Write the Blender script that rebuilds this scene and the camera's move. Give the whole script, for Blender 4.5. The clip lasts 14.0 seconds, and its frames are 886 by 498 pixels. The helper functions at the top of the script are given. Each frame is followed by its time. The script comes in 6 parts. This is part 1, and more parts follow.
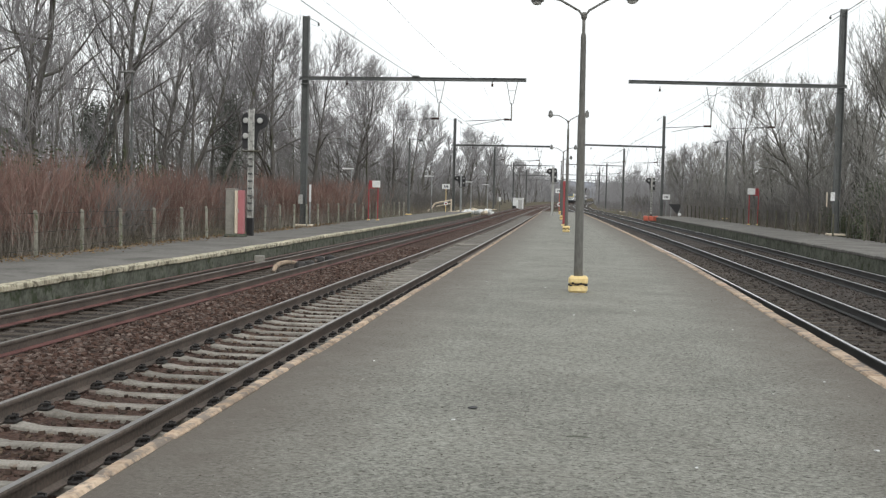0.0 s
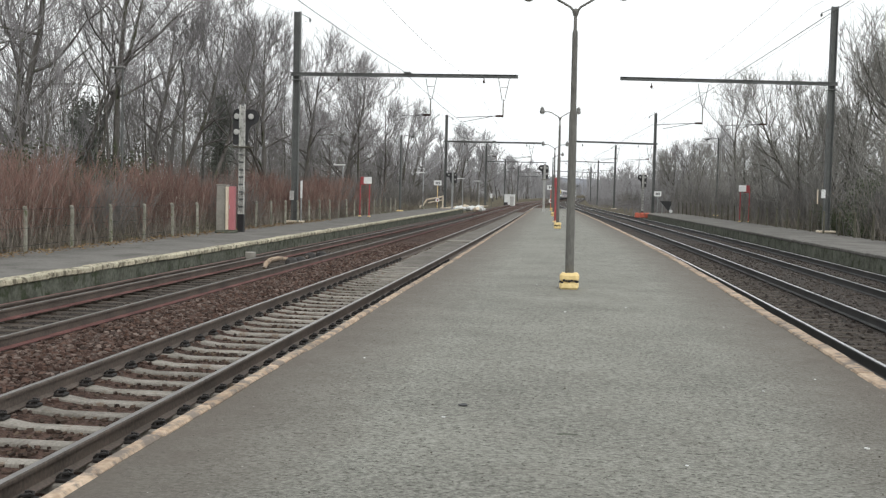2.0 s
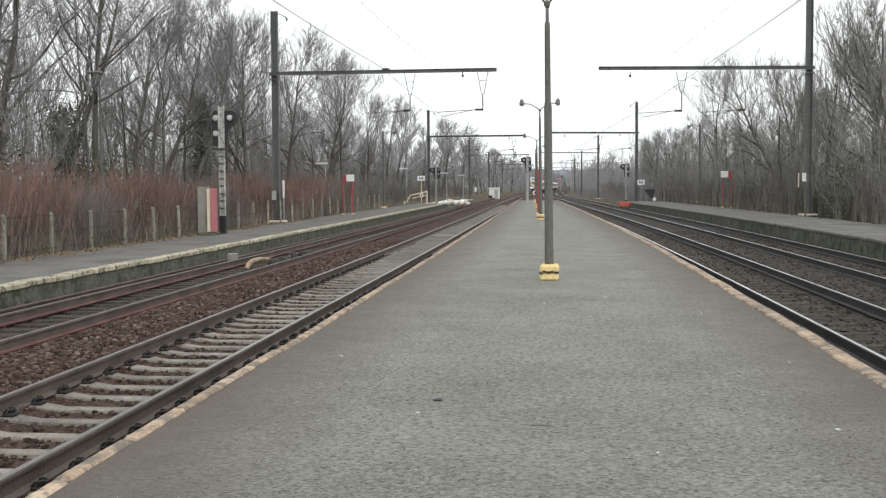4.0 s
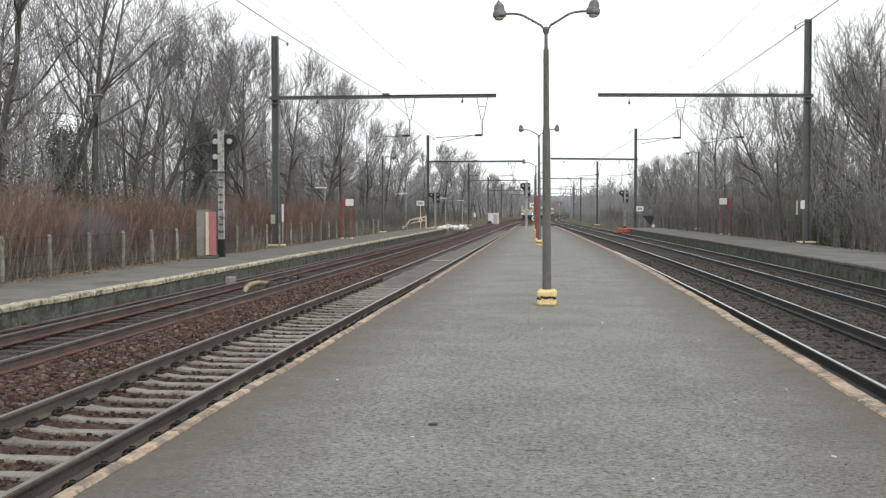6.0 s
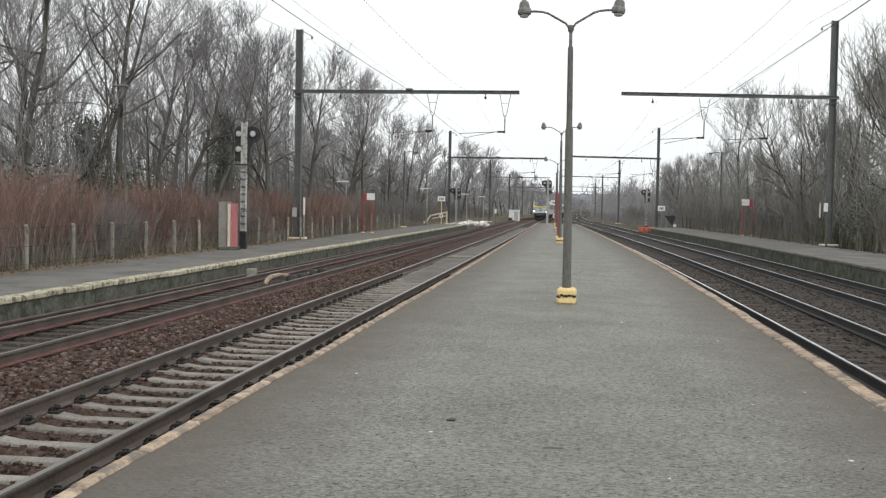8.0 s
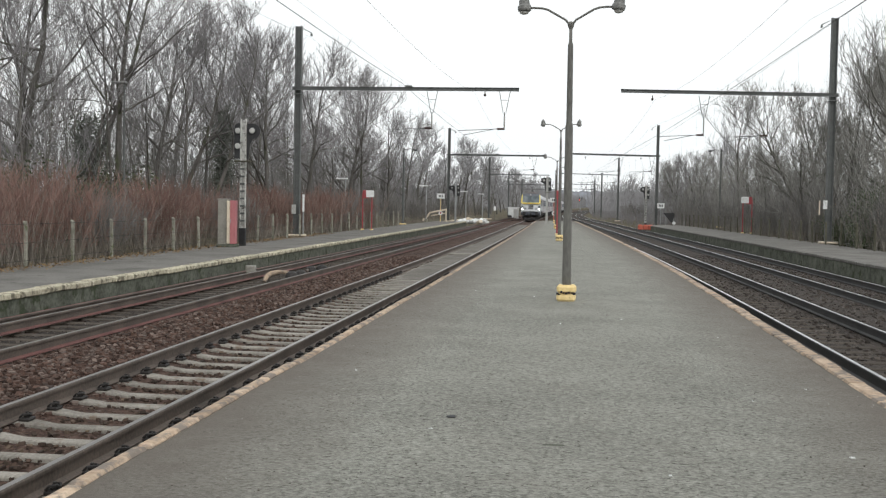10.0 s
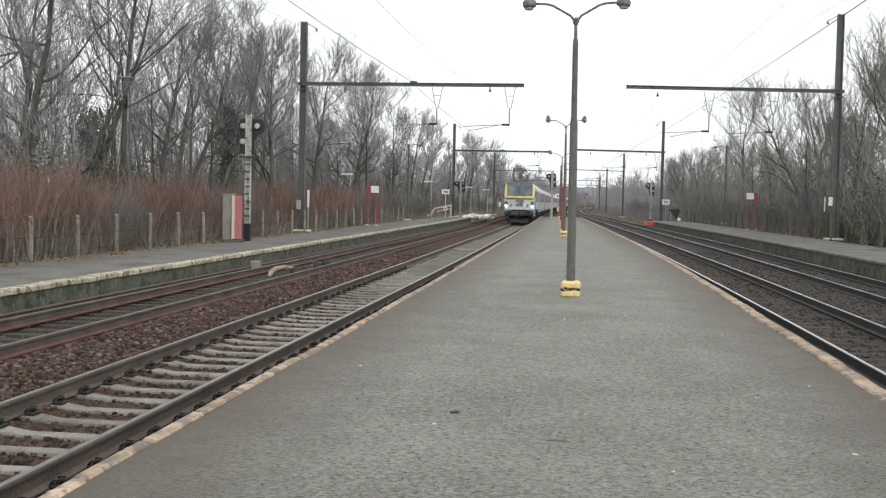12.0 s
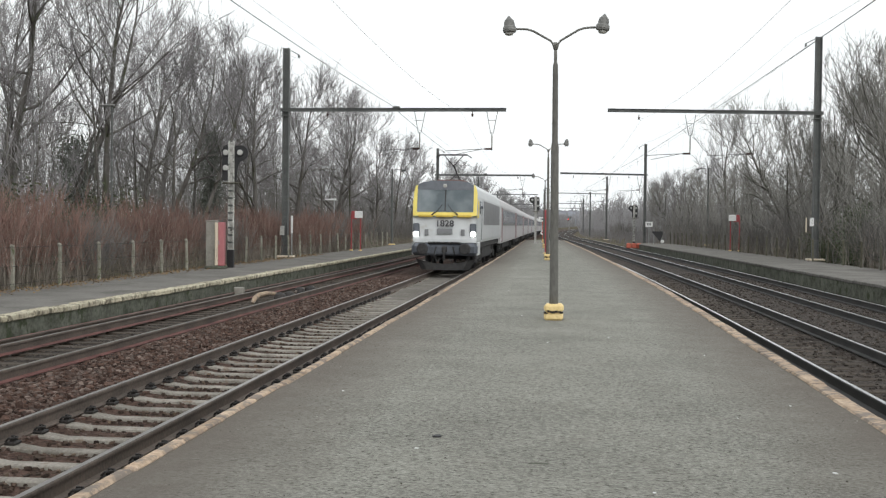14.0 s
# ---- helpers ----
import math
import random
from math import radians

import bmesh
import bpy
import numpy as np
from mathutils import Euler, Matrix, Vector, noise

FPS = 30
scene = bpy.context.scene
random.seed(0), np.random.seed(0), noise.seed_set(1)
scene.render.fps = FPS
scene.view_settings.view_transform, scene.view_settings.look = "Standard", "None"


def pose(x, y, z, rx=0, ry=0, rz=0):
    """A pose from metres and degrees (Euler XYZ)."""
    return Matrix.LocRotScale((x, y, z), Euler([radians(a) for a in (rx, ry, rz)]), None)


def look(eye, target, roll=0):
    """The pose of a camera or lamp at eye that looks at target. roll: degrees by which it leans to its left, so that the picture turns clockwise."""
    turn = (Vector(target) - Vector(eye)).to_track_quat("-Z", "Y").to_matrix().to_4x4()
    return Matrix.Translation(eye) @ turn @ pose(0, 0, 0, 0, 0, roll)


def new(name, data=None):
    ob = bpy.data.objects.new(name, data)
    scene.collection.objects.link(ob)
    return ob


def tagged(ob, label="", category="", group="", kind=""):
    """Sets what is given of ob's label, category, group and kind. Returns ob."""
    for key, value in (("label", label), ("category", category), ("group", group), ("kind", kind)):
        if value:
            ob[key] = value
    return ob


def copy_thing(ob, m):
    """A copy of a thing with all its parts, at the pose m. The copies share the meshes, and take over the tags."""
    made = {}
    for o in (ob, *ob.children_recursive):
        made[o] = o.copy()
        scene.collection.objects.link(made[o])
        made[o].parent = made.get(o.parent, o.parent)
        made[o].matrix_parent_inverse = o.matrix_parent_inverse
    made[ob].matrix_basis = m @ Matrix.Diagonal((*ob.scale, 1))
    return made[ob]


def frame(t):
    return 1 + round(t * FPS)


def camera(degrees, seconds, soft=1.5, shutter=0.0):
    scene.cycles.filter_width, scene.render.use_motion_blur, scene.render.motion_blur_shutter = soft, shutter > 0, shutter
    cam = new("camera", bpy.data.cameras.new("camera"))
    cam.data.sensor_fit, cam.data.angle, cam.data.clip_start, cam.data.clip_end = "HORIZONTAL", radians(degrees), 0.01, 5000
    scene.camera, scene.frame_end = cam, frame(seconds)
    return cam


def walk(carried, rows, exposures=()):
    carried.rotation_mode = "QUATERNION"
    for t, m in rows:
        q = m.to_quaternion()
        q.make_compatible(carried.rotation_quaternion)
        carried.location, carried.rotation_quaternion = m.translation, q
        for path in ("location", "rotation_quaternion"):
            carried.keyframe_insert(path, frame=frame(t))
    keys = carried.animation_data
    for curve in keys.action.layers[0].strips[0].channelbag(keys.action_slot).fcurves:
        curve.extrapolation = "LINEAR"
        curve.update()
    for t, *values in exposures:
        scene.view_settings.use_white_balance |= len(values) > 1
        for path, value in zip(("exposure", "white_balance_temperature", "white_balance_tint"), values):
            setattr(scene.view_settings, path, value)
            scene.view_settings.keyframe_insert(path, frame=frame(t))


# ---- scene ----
cam = camera(44.5, 14.0, soft=1.25)
walk(cam, [
    (0, pose(-0.159, 0.006, 2.003, 87.15, -1.27, 6.91)),
    (0.5, pose(-0.152, 0.022, 1.991, 87.16, -1.54, 6.55)),
    (1, pose(-0.168, 0.001, 2.006, 86.71, -1.81, 6.91)),
    (1.5, pose(-0.157, 0.041, 1.998, 86.70, -1.68, 6.29)),
    (2, pose(-0.154, 0.037, 2.006, 86.97, -1.38, 6.47)),
    (2.5, pose(-0.120, 0.059, 1.982, 86.94, -0.97, 5.77)),
    (3, pose(-0.075, 0.058, 2.003, 86.65, -0.51, 5.50)),
    (5.5, pose(0.006, 0.023, 2.012, 86.97, 1.30, 6.15)),
    (6, pose(0.003, 0.045, 2.000, 88.04, 0.03, 5.65)),
    (6.5, pose(-0.006, 0.023, 2.002, 90.10, -1.51, 5.97)),
    (7, pose(0.003, -0.058, 1.988, 88.93, -2.08, 7.46)),
    (7.5, pose(-0.016, -0.043, 1.996, 88.00, -1.02, 7.03)),
    (8, pose(-0.002, -0.008, 2.010, 87.80, -1.03, 6.75)),
    (10.5, pose(-0.014, 0.017, 1.997, 87.62, -1.08, 6.71)),
    (11, pose(-0.009, -0.012, 1.995, 87.54, -0.97, 6.70)),
    (11.5, pose(-0.002, -0.018, 2.007, 87.38, -1.06, 6.66)),
    (12, pose(-0.004, 0.002, 2.002, 87.43, -1.20, 6.97)),
    (12.5, pose(-0.005, -0.014, 1.999, 87.65, -0.96, 6.49)),
    (13, pose(0.001, 0.026, 2.002, 87.73, -0.75, 6.05)),
    (13.5, pose(0.022, 0.025, 2.010, 88.23, -0.79, 5.69)),
    (14, pose(0.032, -0.026, 2.003, 88.73, -0.64, 6.14)),
], exposures=[(0, 0.03), (0.5, 0.08), (2, 0.08), (3, 0.1), (5.5, 0.1), (6, 0.1), (6.5, -0.05), (7, -0.13), (7.5, -0.04), (8, -0.02), (10.5, -0.01), (11.5, 0.02), (12.5, 0.12), (14, 0.0)])


# ---- world and light: white overcast ----
SUN_UP, SUN_TURN = radians(38), radians(150)
world = bpy.data.worlds.new("overcast_sky")
scene.world = world
world.use_nodes = True
wn, wl = world.node_tree.nodes, world.node_tree.links
sky = wn.new("ShaderNodeTexSky")
sky.sky_type, sky.sun_disc = "NISHITA", False
sky.sun_elevation, sky.sun_rotation = SUN_UP, SUN_TURN
sky.dust_density, sky.air_density = 6.0, 1.5
grey = wn.new("ShaderNodeHueSaturation")
grey.inputs["Saturation"].default_value = 0.12
grey.inputs["Value"].default_value = 0.1
cloud = wn.new("ShaderNodeMix")
cloud.data_type = "RGBA"
cloud.inputs[0].default_value = 0.72
cloud.inputs[7].default_value = (1.34, 1.385, 1.4, 1)
wl.new(sky.outputs[0], grey.inputs["Color"])
wl.new(grey.outputs[0], cloud.inputs[6])
wl.new(cloud.outputs[2], wn["Background"].inputs[0])
wn["Background"].inputs[1].default_value = 1.0
sun = new("sun", bpy.data.lights.new("sun", "SUN"))
sun.data.energy, sun.data.angle, sun.data.color = 0.6, radians(25), (1.0, 0.97, 0.93)
sun.matrix_world = look((0, 0, 0), (-math.cos(SUN_UP) * math.sin(SUN_TURN), -math.cos(SUN_UP) * math.cos(SUN_TURN), -math.sin(SUN_UP)))

# ---- materials ----
def surface(name, dark, light, rough=0.85, metal=0.0, grain=40.0, blotch=2.0, bump=0.3, spread=0.5, third=None, per_object=0.0, detail=4.0, stretch=(1, 1, 1), third_scale=7.0, third_at=0.62, depth=0.01, coarse=0.5, gloss=0.15, third_soft=0.05):
    """Two colours mixed by grain and blotches at real size, with fine relief; third: a stain, wear or pit colour with a
    shape of its own.
    """
    m = bpy.data.materials.new(name)
    m.use_nodes = True
    n, l = m.node_tree.nodes, m.node_tree.links
    b = n["Principled BSDF"]
    geo = n.new("ShaderNodeTexCoord")
    mp = n.new("ShaderNodeMapping")
    mp.inputs["Scale"].default_value = stretch
    if per_object:
        own = n.new("ShaderNodeObjectInfo")
        far = n.new("ShaderNodeVectorMath")
        far.operation = "MULTIPLY_ADD"
        far.inputs[1].default_value = (37.0, 53.0, 29.0)
        l.new(own.outputs["Random"], far.inputs[0])
        l.new(geo.outputs["Object"], far.inputs[2])
        l.new(far.outputs[0], mp.inputs[0])
    else:
        l.new(geo.outputs["Object"], mp.inputs[0])
    fine, big = n.new("ShaderNodeTexNoise"), n.new("ShaderNodeTexNoise")
    fine.inputs["Scale"].default_value, big.inputs["Scale"].default_value = grain, blotch
    fine.inputs["Detail"].default_value, big.inputs["Detail"].default_value = detail, 3.0
    fine.inputs["Roughness"].default_value = coarse
    l.new(mp.outputs[0], fine.inputs[0])
    l.new(mp.outputs[0], big.inputs[0])
    add = n.new("ShaderNodeMix")
    add.inputs[0].default_value = spread
    l.new(fine.outputs[0], add.inputs[2])
    l.new(big.outputs[0], add.inputs[3])
    ramp = n.new("ShaderNodeValToRGB")
    ramp.color_ramp.elements[0].position, ramp.color_ramp.elements[1].position = 0.36, 0.66
    ramp.color_ramp.elements[0].color, ramp.color_ramp.elements[1].color = (*dark, 1), (*light, 1)
    l.new(add.outputs[0], ramp.inputs[0])
    col = ramp.outputs[0]
    if third:
        st = n.new("ShaderNodeTexNoise")
        st.inputs["Scale"].default_value, st.inputs["Detail"].default_value, st.inputs["Roughness"].default_value = third_scale, 6.0, 0.65
        l.new(mp.outputs[0], st.inputs[0])
        sr = n.new("ShaderNodeValToRGB")
        sr.color_ramp.elements[0].position, sr.color_ramp.elements[1].position = third_at - third_soft, third_at + third_soft
        l.new(st.outputs[0], sr.inputs[0])
        mx = n.new("ShaderNodeMix")
        mx.data_type = "RGBA"
        mx.inputs[7].default_value = (*third, 1)
        l.new(sr.outputs[0], mx.inputs[0])
        l.new(col, mx.inputs[6])
        col = mx.outputs[2]
    if per_object:
        info = n.new("ShaderNodeObjectInfo")
        hs = n.new("ShaderNodeHueSaturation")
        ma = n.new("ShaderNodeMath")
        ma.operation = "MULTIPLY_ADD"
        ma.inputs[1].default_value, ma.inputs[2].default_value = per_object, 1 - per_object / 2
        l.new(info.outputs["Random"], ma.inputs[0])
        l.new(ma.outputs[0], hs.inputs["Value"])
        l.new(col, hs.inputs["Color"])
        col = hs.outputs[0]
    l.new(col, b.inputs["Base Color"])
    b.inputs["Roughness"].default_value, b.inputs["Metallic"].default_value = rough, metal
    if rough > 0.84:
        b.inputs["Specular IOR Level"].default_value = gloss
    if bump:
        bp = n.new("ShaderNodeBump")
        bp.inputs["Strength"].default_value, bp.inputs["Distance"].default_value = bump, depth
        l.new(fine.outputs[0], bp.inputs["Height"])
        l.new(bp.outputs[0], b.inputs["Normal"])
    return m


def dusty(m, colour):
    """Brown brake dust and old leaves trodden into the asphalt, thicker along the kerbs; reads the distance to the kerb."""
    n, l = m.node_tree.nodes, m.node_tree.links
    b = n["Principled BSDF"]
    base = b.inputs["Base Color"].links[0].from_socket
    at = n.new("ShaderNodeAttribute")
    at.attribute_name = "kerb_distance"
    co = n.new("ShaderNodeTexCoord")
    patch = n.new("ShaderNodeTexNoise")
    patch.inputs["Scale"].default_value, patch.inputs["Detail"].default_value, patch.inputs["Roughness"].default_value = 2.2, 7.0, 0.7
    l.new(co.outputs["Object"], patch.inputs[0])
    add = n.new("ShaderNodeMath")
    add.operation = "MULTIPLY_ADD"
    add.inputs[1].default_value = 1.5
    l.new(patch.outputs[0], add.inputs[0])
    l.new(at.outputs["Fac"], add.inputs[2])
    amount = n.new("ShaderNodeMapRange")
    amount.inputs["From Min"].default_value, amount.inputs["From Max"].default_value = 0.95, 2.25
    amount.inputs["To Min"].default_value, amount.inputs["To Max"].default_value = 0.88, 0.0
    l.new(add.outputs[0], amount.inputs[0])
    mx = n.new("ShaderNodeMix")
    mx.data_type = "RGBA"
    mx.inputs[7].default_value = (*colour, 1)
    l.new(amount.outputs[0], mx.inputs[0])
    l.new(base, mx.inputs[6])
    l.new(mx.outputs[2], b.inputs["Base Color"])
    return m


def island_surface(name, colours, rough=0.9):
    """Loose pieces in one mesh, each with its own shade."""
    m = bpy.data.materials.new(name)
    m.use_nodes = True
    n, l = m.node_tree.nodes, m.node_tree.links
    g = n.new("ShaderNodeNewGeometry")
    r = n.new("ShaderNodeValToRGB")
    while len(r.color_ramp.elements) < len(colours):
        r.color_ramp.elements.new(0.5)
    for i, c in enumerate(colours):
        r.color_ramp.elements[i].position = i / (len(colours) - 1)
        r.color_ramp.elements[i].color = (*c, 1)
    l.new(g.outputs["Random Per Island"], r.inputs[0])
    l.new(r.outputs[0], n["Principled BSDF"].inputs["Base Color"])
    n["Principled BSDF"].inputs["Roughness"].default_value = rough
    n["Principled BSDF"].inputs["Specular IOR Level"].default_value = 0.15
    return m


def glowing(name, colour, strength):
    m = bpy.data.materials.new(name)
    m.use_nodes = True
    b = m.node_tree.nodes["Principled BSDF"]
    b.inputs["Base Color"].default_value = (*colour, 1)
    b.inputs["Emission Color"].default_value = (*colour, 1)
    b.inputs["Emission Strength"].default_value = strength
    return m


